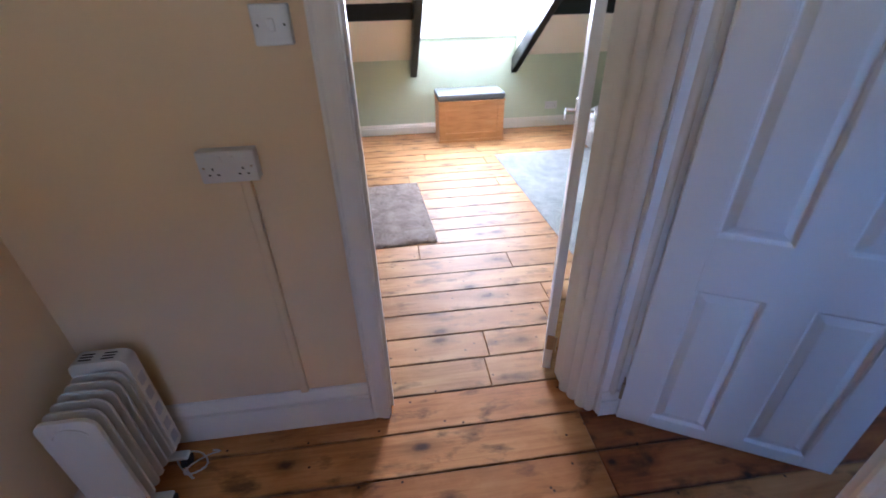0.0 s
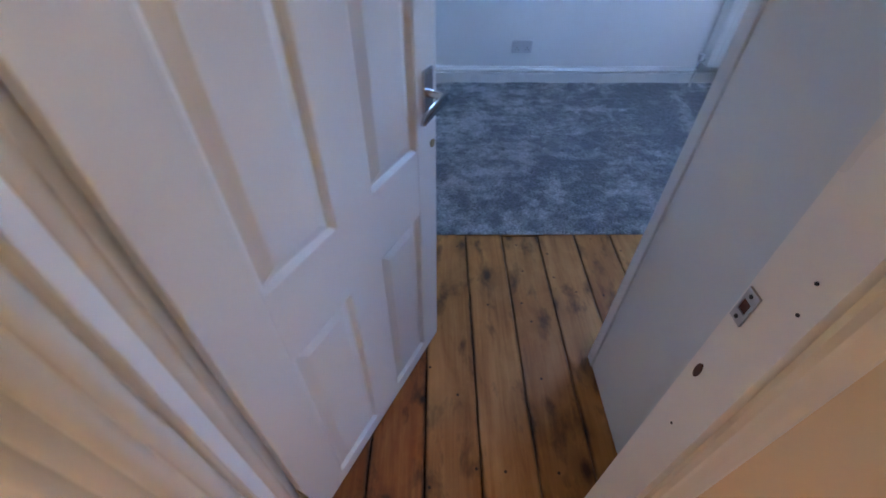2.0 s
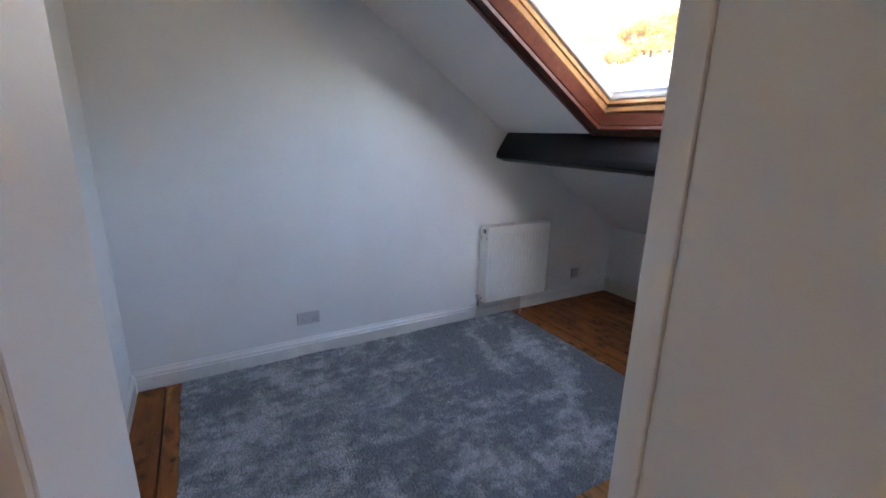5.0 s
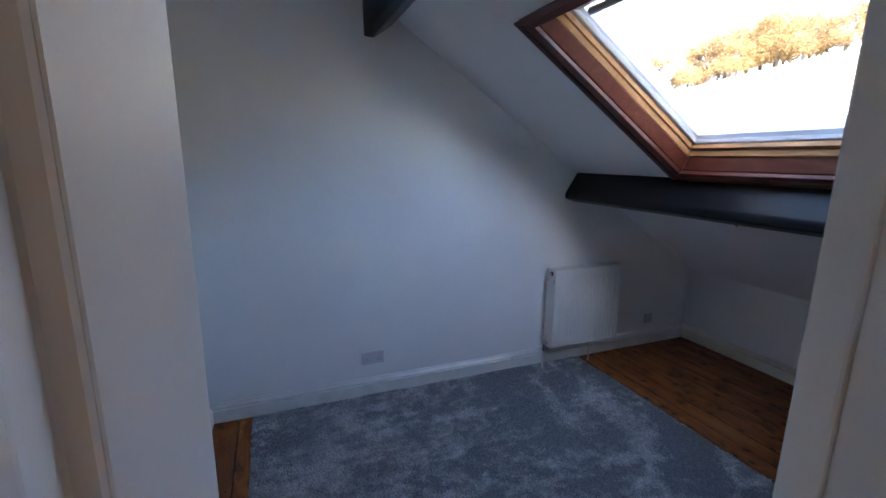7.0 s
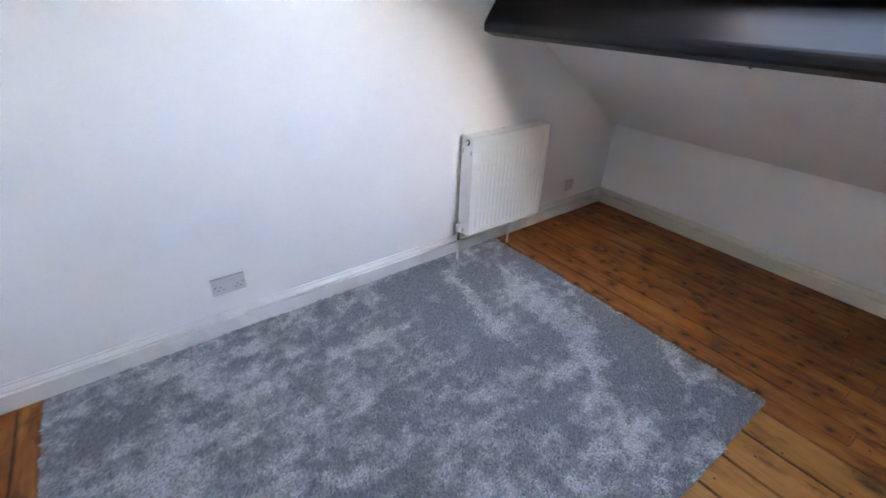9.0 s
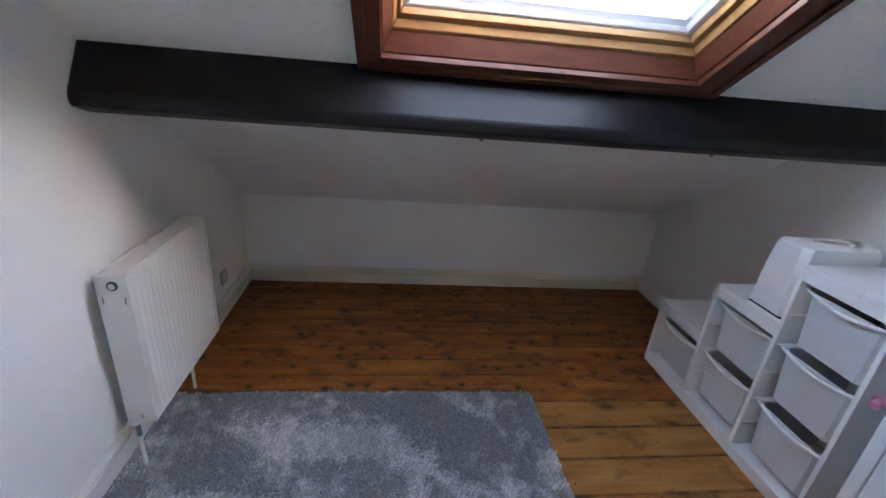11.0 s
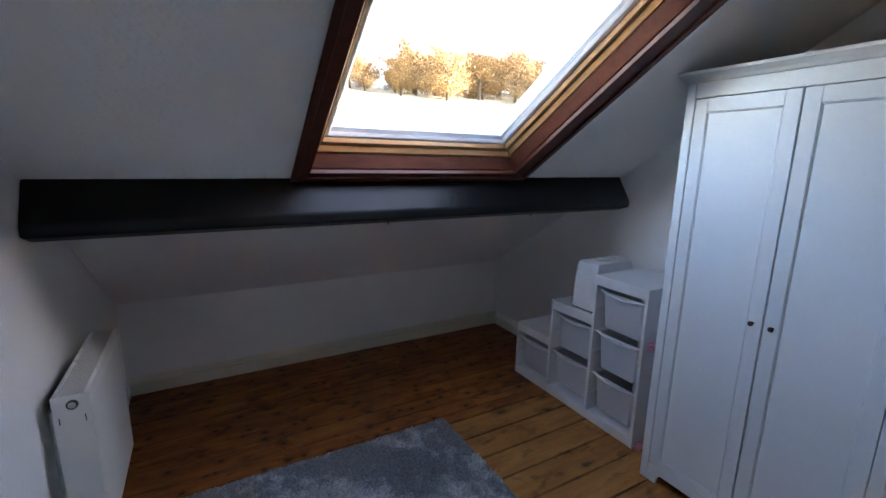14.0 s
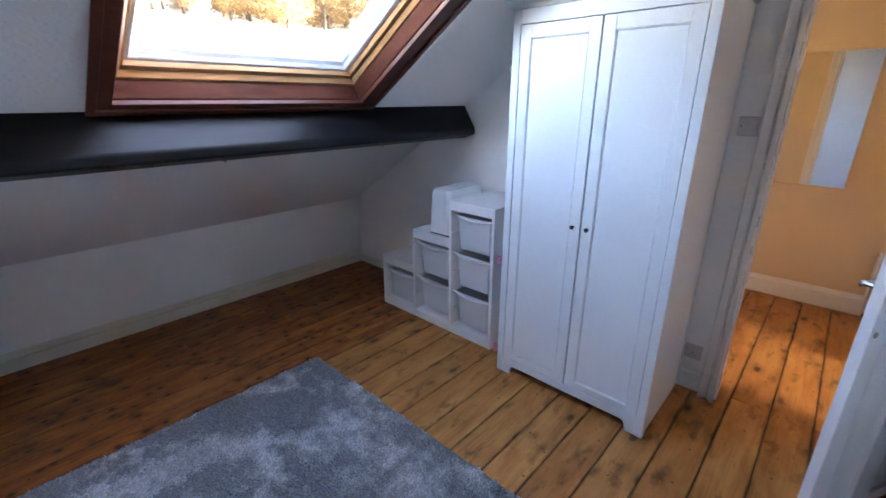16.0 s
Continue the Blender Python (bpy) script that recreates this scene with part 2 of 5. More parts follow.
M_DARK = plastic("dark_plastic", (0.02, 0.02, 0.022), 0.45)
M_SOCKET = plastic("white_socket_plastic", (0.62, 0.61, 0.62), 0.3)
M_BIN = plastic("frosted_white_plastic", (0.62, 0.64, 0.66), 0.35)
M_STORE = plastic("white_melamine", (0.80, 0.80, 0.80), 0.4)
M_PINK = plastic("pink_plastic", (0.75, 0.25, 0.38), 0.4)
M_KNOB = metal("dark_bronze", (0.05, 0.045, 0.04), 0.35)
M_SEAT = paint("grey_cushion_fabric", (0.16, 0.17, 0.18), 0.95, 0.5, 200.0)
M_PVC = plastic("white_window_frame", (0.80, 0.81, 0.82), 0.3)
M_FUR = pile("white_fluffy_fabric", ((0.5, 0.47, 0.43), (0.65, 0.62, 0.58), (0.75, 0.72, 0.68)), 9.0, 90.0)
M_SASH_METAL = metal("grey_aluminium", (0.55, 0.55, 0.56), 0.45)


def glass_material():
    k = Nodes("window_glass")
    k.t.nodes.remove(k.b)
    g = k.n("ShaderNodeBsdfGlossy", Roughness=0.02)
    tr = k.n("ShaderNodeBsdfTransparent")
    mixer = k.n("ShaderNodeMixShader", Fac=0.06)
    k.link(tr.outputs[0], mixer.inputs[1])
    k.link(g.outputs[0], mixer.inputs[2])
    k.link(mixer.outputs[0], k.t.nodes["Material Output"].inputs[0])
    return k.m


def mirror_material():
    k = Nodes("mirror_silver")
    return k.put((0.90, 0.91, 0.90), 0.015, 1.0)


M_GLASS = glass_material()
M_MIRROR = mirror_material()


# ---------------------------------------------------------------- mesh helpers
def box(bm, x0, x1, y0, y1, z0, z1, bevel=0.0):
    vs = [bm.verts.new((x, y, z)) for x in (x0, x1) for y in (y0, y1) for z in (z0, z1)]
    fs = [bm.faces.new([vs[i] for i in q]) for q in ((0, 1, 3, 2), (4, 6, 7, 5), (0, 4, 5, 1), (2, 3, 7, 6), (0, 2, 6, 4), (1, 5, 7, 3))]
    if bevel:
        es = {e for f in fs for e in f.edges}
        bmesh.ops.bevel(bm, geom=list(es), offset=bevel, segments=2, profile=0.5, affect='EDGES')
    return bm


def prism(bm, pts, axis, a, b):
    """Extrude a 2D outline along an axis. axis x: points are (y, z); y: (x, z); z: (x, y)."""
    def at(p, v):
        return {'x': (v, p[0], p[1]), 'y': (p[0], v, p[1]), 'z': (p[0], p[1], v)}[axis]
    lo = [bm.verts.new(at(p, a)) for p in pts]
    hi = [bm.verts.new(at(p, b)) for p in pts]
    n = len(pts)
    bm.faces.new(lo)
    bm.faces.new(hi[::-1])
    for i in range(n):
        bm.faces.new((lo[i], hi[i], hi[(i + 1) % n], lo[(i + 1) % n]))
    return bm


def cyl(bm, p, q, r, seg=16, r2=None):
    """A cylinder or cone from p to q."""
    p, q = Vector(p), Vector(q)
    m = Matrix.Translation((p + q) / 2) @ (q - p).to_track_quat('Z', 'Y').to_matrix().to_4x4()
    bmesh.ops.create_cone(bm, cap_ends=True, segments=seg, radius1=r, radius2=r if r2 is None else r2, depth=(q - p).length, matrix=m)
    return bm


def ball(bm, c, r, scale=(1, 1, 1), u=16, v=10):
    bmesh.ops.create_uvsphere(bm, u_segments=u, v_segments=v, radius=r, matrix=Matrix.Translation(c) @ Matrix.Diagonal((*scale, 1)))
    return bm


def tube(bm, pts, r, seg=8):
    """A round tube through points."""
    pts = [Vector(p) for p in pts]
    rings = []
    for i, p in enumerate(pts):
        d = (pts[min(i + 1, len(pts) - 1)] - pts[max(i - 1, 0)]).normalized()
        a = d.orthogonal().normalized()
        if rings:
            a = (last - d * last.dot(d)).normalized()
        last = a
        c = d.cross(a)
        rings.append([bm.verts.new(p + a * math.cos(2 * math.pi * k / seg) * r + c * math.sin(2 * math.pi * k / seg) * r) for k in range(seg)])
    for u, w in zip(rings, rings[1:]):
        for k in range(seg):
            bm.faces.new((u[k], u[(k + 1) % seg], w[(k + 1) % seg], w[k]))
    bm.faces.new(rings[0][::-1])
    bm.faces.new(rings[-1])
    return bm


def mesh_of(name, bm, material, smooth=False):
    bmesh.ops.recalc_face_normals(bm, faces=bm.faces)
    me = bpy.data.meshes.new(name)
    bm.to_mesh(me)
    bm.free()
    me.materials.append(material)
    if smooth:
        me.shade_smooth()
        me.set_sharp_from_angle(angle=radians(35))
    return me


def part(name, bm, material, parent=None, label="", smooth=False):
    """One mesh object, under a thing or a part when parent is given."""
    ob = new(name, mesh_of(name, bm, material, smooth))
    if parent is not None:
        ob.parent = parent
    if label:
        ob["label"] = label
    return ob


def thing(name, m, label, category, group=""):
    ob = new(name)
    ob.empty_display_size = 0.1
    ob.matrix_basis = m
    return tagged(ob, label, category, group)


def structure(name, bm, material, label, category):
    return tagged(part(name, bm, material), label, category, kind="structure")


B = bmesh.new
# ---------------------------------------------------------------- plan
XW, XP = 1.588, 1.545            # room face and landing face of the partition
XE, YS, YN = 4.605, -0.94, 2.96  # small bedroom: east wall, knee wall, north wall
YL, YA0 = 3.08, 3.20           # landing north wall, its far face
XLW, YL0 = -0.24, 0.60         # landing west wall, landing south end
YA = 6.90                      # far wall of the green bedroom
XAW, XAE = -0.60, 3.90
KNEE, PITCH, FLAT = 0.646, 0.645, 2.62
YF = YS + (FLAT - KNEE) / PITCH  # where the slope meets the flat ceiling
OPA = (0.755, 1.485)           # doorway to the green bedroom, along x
OPB = (2.205, 2.935)           # doorway to the small bedroom, along y
HEAD = 2.0


def slope(y):
    return KNEE + PITCH * (y - YS)


YFA = YA - (FLAT - 0.80) / PITCH
# skylight opening in the slope
SKX, SKY = (2.541, 3.663), (0.447, 1.43)


# ---- floor
floor = structure("floor", box(B(), XAW - 0.2, XE + 0.2, YS - 0.2, YA + 0.2, -0.20, -0.022), M_SUB,
                  "old stripped pine floorboards with dark gaps and knots", "floor")

# ---- walls of the small bedroom
gable = [(YS, -0.02), (YN, -0.02), (YN, FLAT), (YF, FLAT), (YS, KNEE)]
structure("wall_east", prism(B(), gable, 'x', XE, XE + 0.12), M_WHITE_WALL, "white painted gable wall of the small bedroom", "wall")
w = prism(B(), [(YS, -0.02), (OPB[0] - 0.021, -0.02), (OPB[0] - 0.021, FLAT), (YF, FLAT), (YS, KNEE)], 'x', XP + 0.027, XW)
box(w, XP + 0.027, XW, OPB[0] - 0.020, OPB[1] + 0.028, HEAD + 0.021, FLAT)
structure("wall_west", w, M_WHITE_WALL, "white painted partition wall with a doorway", "wall")
structure("wall_south", box(B(), XP, XE + 0.12, YS - 0.12, YS, -0.02, KNEE), M_WHITE_WALL, "low white knee wall under the sloping ceiling", "wall")
structure("wall_north", box(B(), XW, XE + 0.12, YN, YN + 0.118, -0.02, FLAT), M_WHITE_WALL, "white painted wall between the two bedrooms", "wall")

# ---- slope with the skylight opening, and flat ceiling
bm = B()
for x0, x1, y0, y1 in ((XP, SKX[0], YS, YF), (SKX[1], XE + 0.12, YS, YF), (SKX[0], SKX[1], YS, SKY[0]), (SKX[0], SKX[1], SKY[1], YF)):
    tx, tz = 0.20 * math.sin(math.atan(PITCH)), 0.20 * math.cos(math.atan(PITCH))
    prism(bm, [(y0, slope(y0)), (y1, slope(y1)), (y1 - tx, slope(y1) + tz), (y0 - tx, slope(y0) + tz)], 'x', x0, x1)
structure("ceiling_slope", bm, M_SLOPE, "white papered sloping ceiling with a skylight", "ceiling")
structure("ceiling_small_bedroom", box(B(), XP, XE + 0.12, YF, YN + 0.118, FLAT, FLAT + 0.12), M_WHITE_WALL, "flat white ceiling above the slope", "ceiling")

# ---- landing
lw = box(B(), XLW - 0.10, XLW, YL0, YL + 0.12, -0.02, 2.42)
structure("wall_landing_west", lw, M_CREAM_WALL, "cream painted landing wall", "wall")
bm = box(B(), XLW, OPA[0] - 0.021, YL, YA0, -0.02, 2.42)
box(bm, OPA[0] - 0.020, OPA[1] - 0.002, YL, YA0, HEAD + 0.021, 2.42)
structure("wall_landing_north", bm, M_CREAM_WALL, "cream painted landing wall with a doorway", "wall")
bm = box(B(), XP + 0.004, XP + 0.026, YL0, OPB[0] - 0.021, -0.02, 2.42)
box(bm, XP + 0.004, XP + 0.026, OPB[0] - 0.020, YL - 0.002, HEAD + 0.021, 2.42)
structure("wall_landing_east", bm, M_CREAM_WALL, "cream painted landing side of the partition", "wall")
LW = (-0.10, 0.46, 1.20, 1.90)   # unseen window added to light the landing from behind: x from, to, z from, to
bm = box(B(), XLW - 0.10, LW[0], YL0 - 0.10, YL0, -0.02, 2.42)
box(bm, LW[1], XP + 0.026, YL0 - 0.10, YL0, -0.02, 2.42)
box(bm, LW[0], LW[1], YL0 - 0.10, YL0, -0.02, LW[2])
box(bm, LW[0], LW[1], YL0 - 0.10, YL0, LW[3], 2.42)
win3 = tagged(new("window_3"), "plain white framed window, unseen, added to light the landing", "window", kind="structure")
wf = B()
for x0, x1, z0, z1 in ((LW[0], LW[1], LW[2], LW[2] + 0.05), (LW[0], LW[1], LW[3] - 0.05, LW[3]), (LW[0], LW[0] + 0.05, LW[2] + 0.05, LW[3] - 0.05), (LW[1] - 0.05, LW[1], LW[2] + 0.05, LW[3] - 0.05)):
    box(wf, x0, x1, YL0 - 0.08, YL0 - 0.03, z0, z1)
part("window_frame", wf, M_PVC, win3)
pane = part("pane", box(B(), LW[0] + 0.05, LW[1] - 0.05, YL0 - 0.058, YL0 - 0.052, LW[2] + 0.05, LW[3] - 0.05), M_GLASS, win3)
pane.visible_shadow = False
structure("wall_landing_south", bm, M_CREAM_WALL, "cream painted wall at the end of the landing", "wall")
structure("ceiling_landing", box(B(), XLW - 0.10, XP + 0.026, YL0 - 0.10, YA0, 2.42, 2.52), M_WHITE_WALL, "flat white landing ceiling", "ceiling")
bm = box(B(), 1.565, XW - 0.003, 2.995, YA0 - 0.003, -0.02, 2.42)
box(bm, OPA[1] + 0.012, 1.565, 3.115, YA0 - 0.003, -0.02, 2.42)
structure("wall_corner_post", bm, M_GLOSS_OLD, "painted post between the two doorways", "wall")

# ---- green bedroom
GREEN = 0.80
DX, DSILL = (1.20, 2.30), 1.00       # dormer between the two sloping timbers
bm = box(B(), XAW, DX[0], YA, YA + 0.12, -0.02, GREEN)
box(bm, DX[1], XAE, YA, YA + 0.12, -0.02, GREEN)
box(bm, DX[0], DX[1], YA, YA + 0.12, -0.02, 0.84)
box(bm, DX[0], DX[1], YA + 0.012, YA + 0.12, 0.84, DSILL)
structure("wall_green_north", bm, M_GREEN_WALL, "sage green knee wall below the dormer window", "wall")
structure("wall_green_west", box(B(), XAW - 0.10, XAW, YA0, YA + 0.12, -0.02, FLAT), M_GREEN_WALL, "sage green side wall", "wall")
structure("wall_green_east", box(B(), XAE, XAE + 0.10, YN + 0.12, YA + 0.12, -0.02, FLAT), M_GREEN_WALL, "sage green side wall", "wall")
bm = box(B(), XAW - 0.1, XLW - 0.1, YL + 0.02, YA0, -0.02, FLAT)
box(bm, XAW - 0.1, XW, YL, YA0, 2.52, FLAT)
box(bm, XW, XAE, YN + 0.118, YA0, -0.02, FLAT)
structure("wall_green_south", bm, M_GREEN_WALL, "sage green wall beside the door", "wall")


def slope_a(y):
    return GREEN + PITCH * (YA - y)


bm = B()
for x0, x1, y0 in ((XAW - 0.1, DX[0], YA + 0.12), (DX[1], XAE + 0.1, YA + 0.12), (DX[0], DX[1], 5.0)):
    prism(bm, [(y0, slope_a(y0)), (YFA, slope_a(YFA)), (YFA, slope_a(YFA) + 0.15), (y0, slope_a(y0) + 0.15)], 'x', x0, x1)
structure("ceiling_green_slope", bm, M_SLOPE_A, "cream papered sloping ceiling", "ceiling")
structure("ceiling_green", box(B(), XAW - 0.1, XAE + 0.1, YA0 - 0.12, YFA, FLAT, FLAT + 0.12), M_WHITE_WALL, "flat white ceiling", "ceiling")
bm = B()
for x0, x1 in ((DX[0] - 0.06, DX[0]), (DX[1], DX[1] + 0.06)):
    prism(bm, [(YA + 0.12, slope_a(YA + 0.12) + 0.15), (YA + 0.12, 2.1), (5.0, 2.1), (5.0, slope_a(5.0) + 0.13)], 'x', x0, x1)
structure("dormer_cheeks", bm, M_WHITE_WALL, "white dormer side walls", "wall")
bm = box(B(), DX[0] - 0.06, DX[1] + 0.06, 4.95, YA + 0.12, 2.1, 2.2)
structure("ceiling_dormer", bm, M_WHITE_WALL, "white dormer ceiling", "ceiling")

# ---- dormer window
win = tagged(new("window_1"), "white framed dormer window", "window", kind="structure")
bm = B()
for x0, x1, z0, z1 in ((DX[0], DX[1], DSILL + 0.03, DSILL + 0.15), (DX[0], DX[1], 1.98, 2.1), (DX[0], DX[0] + 0.13, DSILL + 0.15, 1.98), (DX[1] - 0.13, DX[1], DSILL + 0.15, 1.98)):
    box(bm, x0, x1, YA + 0.03, YA + 0.10, z0, z1, 0.006)
part("window_frame", bm, M_PVC, win)
part("window_sill", box(B(), DX[0] + 0.003, DX[1] - 0.003, YA - 0.03, YA + 0.10, DSILL, DSILL + 0.03, 0.008), M_PVC, win)
pane = part("pane", box(B(), DX[0] + 0.12, DX[1] - 0.12, YA + 0.06, YA + 0.066, DSILL + 0.14, 1.99), M_GLASS, win)
pane.visible_shadow = False


# ---- skirting boards
def skirting(name, p, q, inward, height, thick, material, label):
    """A moulded skirting from p to q on the floor; inward is the way into the room."""
    p, q, n = Vector((*p, 0)), Vector((*q, 0)), Vector((*inward, 0))
    lift = 0.006
    prof = [(0, lift), (thick, lift), (thick, height * 0.66), (thick * 0.45, height * 0.69), (thick * 0.45, height * 0.73), (thick * 0.95, height * 0.76), (thick * 0.95, height * 0.80), (thick * 0.55, height * 0.88), (thick * 0.28, height * 0.93), (thick * 0.28, height * 0.985), (thick * 0.1, height), (0, height)]
    bm = B()
    a = [bm.verts.new(p + n * u + Vector((0, 0, z))) for u, z in prof]
    b = [bm.verts.new(q + n * u + Vector((0, 0, z))) for u, z in prof]
    k = len(prof)
    bm.faces.new(a)
    bm.faces.new(b[::-1])
    for i in range(k):
        bm.faces.new((a[i], b[i], b[(i + 1) % k], a[(i + 1) % k]))
    return structure(name, bm, material, label, "skirting board")


skirting("baseboard_east", (XE, YS + 0.020), (XE, YN), (-1, 0), 0.128, 0.020, M_GLOSS, "white painted moulded skirting board")
skirting("baseboard_north", (XW, YN), (XE - 0.020, YN), (0, -1), 0.128, 0.020, M_GLOSS, "white painted moulded skirting board")
skirting("baseboard_south", (XW, YS), (XE, YS), (0, 1), 0.128, 0.020, M_SKIRT_S, "cream painted skirting board under the knee wall")
skirting("baseboard_west", (XW, YS + 0.020), (XW, OPB[0] - 0.07), (1, 0), 0.128, 0.020, M_GLOSS, "white painted moulded skirting board")
skirting("baseboard_landing_north", (XLW, YL), (OPA[0] - 0.075, YL), (0, -1), 0.205, 0.02, M_GLOSS_OLD, "tall off-white landing skirting board")
skirting("baseboard_landing_west", (XLW, YL0), (XLW, YL - 0.02), (1, 0), 0.16, 0.02, M_GLOSS_OLD, "tall off-white landing skirting board")
skirting("baseboard_green_north", (XAW, YA), (XAE, YA), (0, -1), 0.12, 0.016, M_GLOSS_OLD, "off-white skirting board on the green wall")
skirting("baseboard_green_east", (XAE, YA0), (XAE, YA - 0.016), (-1, 0), 0.12, 0.016, M_GLOSS_OLD, "off-white skirting board on the green wall")

# ---- door linings and architraves
bm = box(B(), OPA[0] - 0.02, OPA[0], YL - 0.004, YA0 + 0.004, -0.0, HEAD)
box(bm, OPA[0] - 0.02, OPA[1] + 0.01, YL - 0.004, YA0 + 0.004, HEAD, HEAD + 0.02)
box(bm, OPA[0], OPA[0] + 0.012, YL + 0.04, YL + 0.075, 0, HEAD)
structure("door_lining_landing", bm, M_GLOSS_OLD, "white painted door lining", "door frame")


def architrave_profile(w, d):
    return [(0, 0), (0, d * 0.55), (w * 0.12, d * 0.8), (w * 0.25, d * 0.55), (w * 0.38, d * 0.6), (w * 0.62, d * 0.85), (w * 0.85, d), (w, d * 0.9), (w, 0)]


aw = 0.07
bm = prism(B(), [(OPA[0] - 0.006 - aw + u, YL - v) for u, v in architrave_profile(aw, 0.022)][::-1], 'z', 0, HEAD + 0.07)
structure("architrave_landing", bm, M_GLOSS_OLD, "moulded white architrave", "trim")

# fluted trim that fills the corner between the two doorways
A0, A1, A2 = Vector((1.492, 3.120)), Vector((1.548, 2.992)), Vector((1.652, 2.958))
pts = []
for p, q, n, amp in ((A0, A1, 3, 0.015), (A1, A2, 3, 0.013)):
    d = (q - p)
    nrm = Vector((d.y, -d.x)).normalized()
    if nrm.dot(Vector((-1, -1))) < 0:
        nrm = -nrm
    steps = n * 8
    for i in range(steps):
        f = i / steps
        pts.append(p + d * f + nrm * amp * (abs(math.sin(math.pi * n * f)) ** 0.6))
pts += [A2, Vector((1.652, 3.0)), Vector((1.56, 3.12))]
structure("architrave_corner", prism(B(), [tuple(p) for p in pts], 'z', 0, HEAD + 0.05), M_GLOSS_OLD, "fluted old painted moulding in the corner between the doorways", "trim")

# latch jamb of the small bedroom: lining, stop and landing architrave
LJ = XP + 0.008
bm = box(B(), LJ, 1.604, OPB[0] - 0.02, OPB[0] + 0.010, 0, HEAD)
box(bm, 1.604, XW + 0.060, OPB[0] - 0.02, OPB[0], 0, HEAD)
box(bm, LJ, XW + 0.060, OPB[0] - 0.02, OPB[1] + 0.02, HEAD, HEAD + 0.02)
structure("door_lining_small_bedroom", bm, M_GLOSS, "white painted door lining with filled lock holes", "door frame")
bm = prism(B(), [(LJ + 0.004 - v, OPB[0] - 0.006 - u) for u, v in architrave_profile(aw, 0.022)][::-1], 'z', 0, HEAD + 0.07)
structure("architrave_small_bedroom", bm, M_GLOSS_OLD, "moulded white architrave", "trim")
bm = prism(B(), [(XW + v, OPB[0] - 0.021 - u) for u, v in architrave_profile(0.055, 0.058)], 'z', 0, HEAD + 0.06)
structure("architrave_inner", bm, M_GLOSS, "moulded white architrave inside the bedroom", "trim")


# ---------------------------------------------------------------- doors
def panel_door(name, hinge, angle, width, height, label, face=M_DOOR):
    """A four-panel door. Local x runs from the hinge edge, y through the thickness; angle is its direction in degrees."""
    d = tagged(new(name), label, "door", kind="structure")
    d.matrix_basis = pose(hinge[0], hinge[1], 0.012, 0, 0, angle)
    t, st = 0.035, 0.115
    cols = ((st, 0.312), (0.428, width - 0.095))
    rows = ((0.05, 0.67), (0.86, height - 0.11))
    bm = B()
    box(bm, 0, cols[0][0], 0, t, 0, height, 0.003)
    box(bm, cols[1][1], width, 0, t, 0, height, 0.003)
    box(bm, cols[0][1], cols[1][0], 0.0006, t - 0.0006, 0.0, height)
    for z0, z1 in ((0, rows[0][0]), (rows[0][1], rows[1][0]), (rows[1][1], height)):
        for c in cols:
            box(bm, c[0], c[1], 0.0006, t - 0.0006, z0, z1)
    part("door_frame", bm, face, d)
    for x0, x1 in cols:
        for z0, z1 in rows:
            bm = B()
            # sunk moulding, then a raised field, on both faces
            for s in (0, 1):
                lv = [(0.0, 0.0006), (0.004, 0.002), (0.011, 0.0125), (0.015, 0.0135), (0.040, 0.0035), (0.043, 0.003)]
                rings = []
                for inset, depth in lv:
                    yy = depth if s == 0 else t - depth
                    rings.append([bm.verts.new(v) for v in ((x0 + inset, yy, z0 + inset), (x1 - inset, yy, z0 + inset), (x1 - inset, yy, z1 - inset), (x0 + inset, yy, z1 - inset))])
                for a, b in zip(rings, rings[1:]):
                    for i in range(4):
                        bm.faces.new((a[i], a[(i + 1) % 4], b[(i + 1) % 4], b[i]))
                bm.faces.new(rings[-1])
            part("panel", bm, face, d)
    return d, t


def lever_handle(door, x, z, t, way, metal_m, name="door_handle"):
    """Backplate, spindle and lever on both faces."""
    for s in (-1, 1):
        y = 0 if s < 0 else t
        h = part(name, box(B(), x - 0.021, x + 0.021, min(y, y + s * 0.008), max(y, y + s * 0.008), z - 0.06, z + 0.06, 0.003), metal_m, door, "satin chrome lever handle")
        bm = B()
        cyl(bm, (x, y + s * 0.006, z + 0.005), (x, y + s * 0.045, z + 0.005), 0.009)
        part("spindle", bm, metal_m, h, smooth=True)
        blade = [(x - way * 0.011, z + 0.015), (x + way * 0.088, z + 0.004), (x + way * 0.102, z - 0.006), (x + way * 0.104, z - 0.016), (x + way * 0.094, z - 0.020), (x - way * 0.011, z - 0.007)]
        bm = prism(B(), blade, 'y', y + s * 0.043, y + s * 0.051)
        bmesh.ops.bevel(bm, geom=bm.edges[:], offset=0.002, segments=2, profile=0.5, affect='EDGES')
        part("lever", bm, metal_m, h, smooth=True)
        for zz in (z - 0.05, z + 0.05):
            part("screw", cyl(B(), (x, y + s * 0.006, zz), (x, y + s * 0.0095, zz), 0.004, 8), metal_m, h)


def hinges(door, zs, t):
    for z in zs:
        bm = box(B(), -0.004, 0.0, -0.004, 0.03, z - 0.04, z + 0.04)
        cyl(bm, (-0.006, -0.006, z - 0.04), (-0.006, -0.006, z + 0.04), 0.006, 10)
        part("hinge", bm, M_BRASS, door, "worn brass butt hinge")


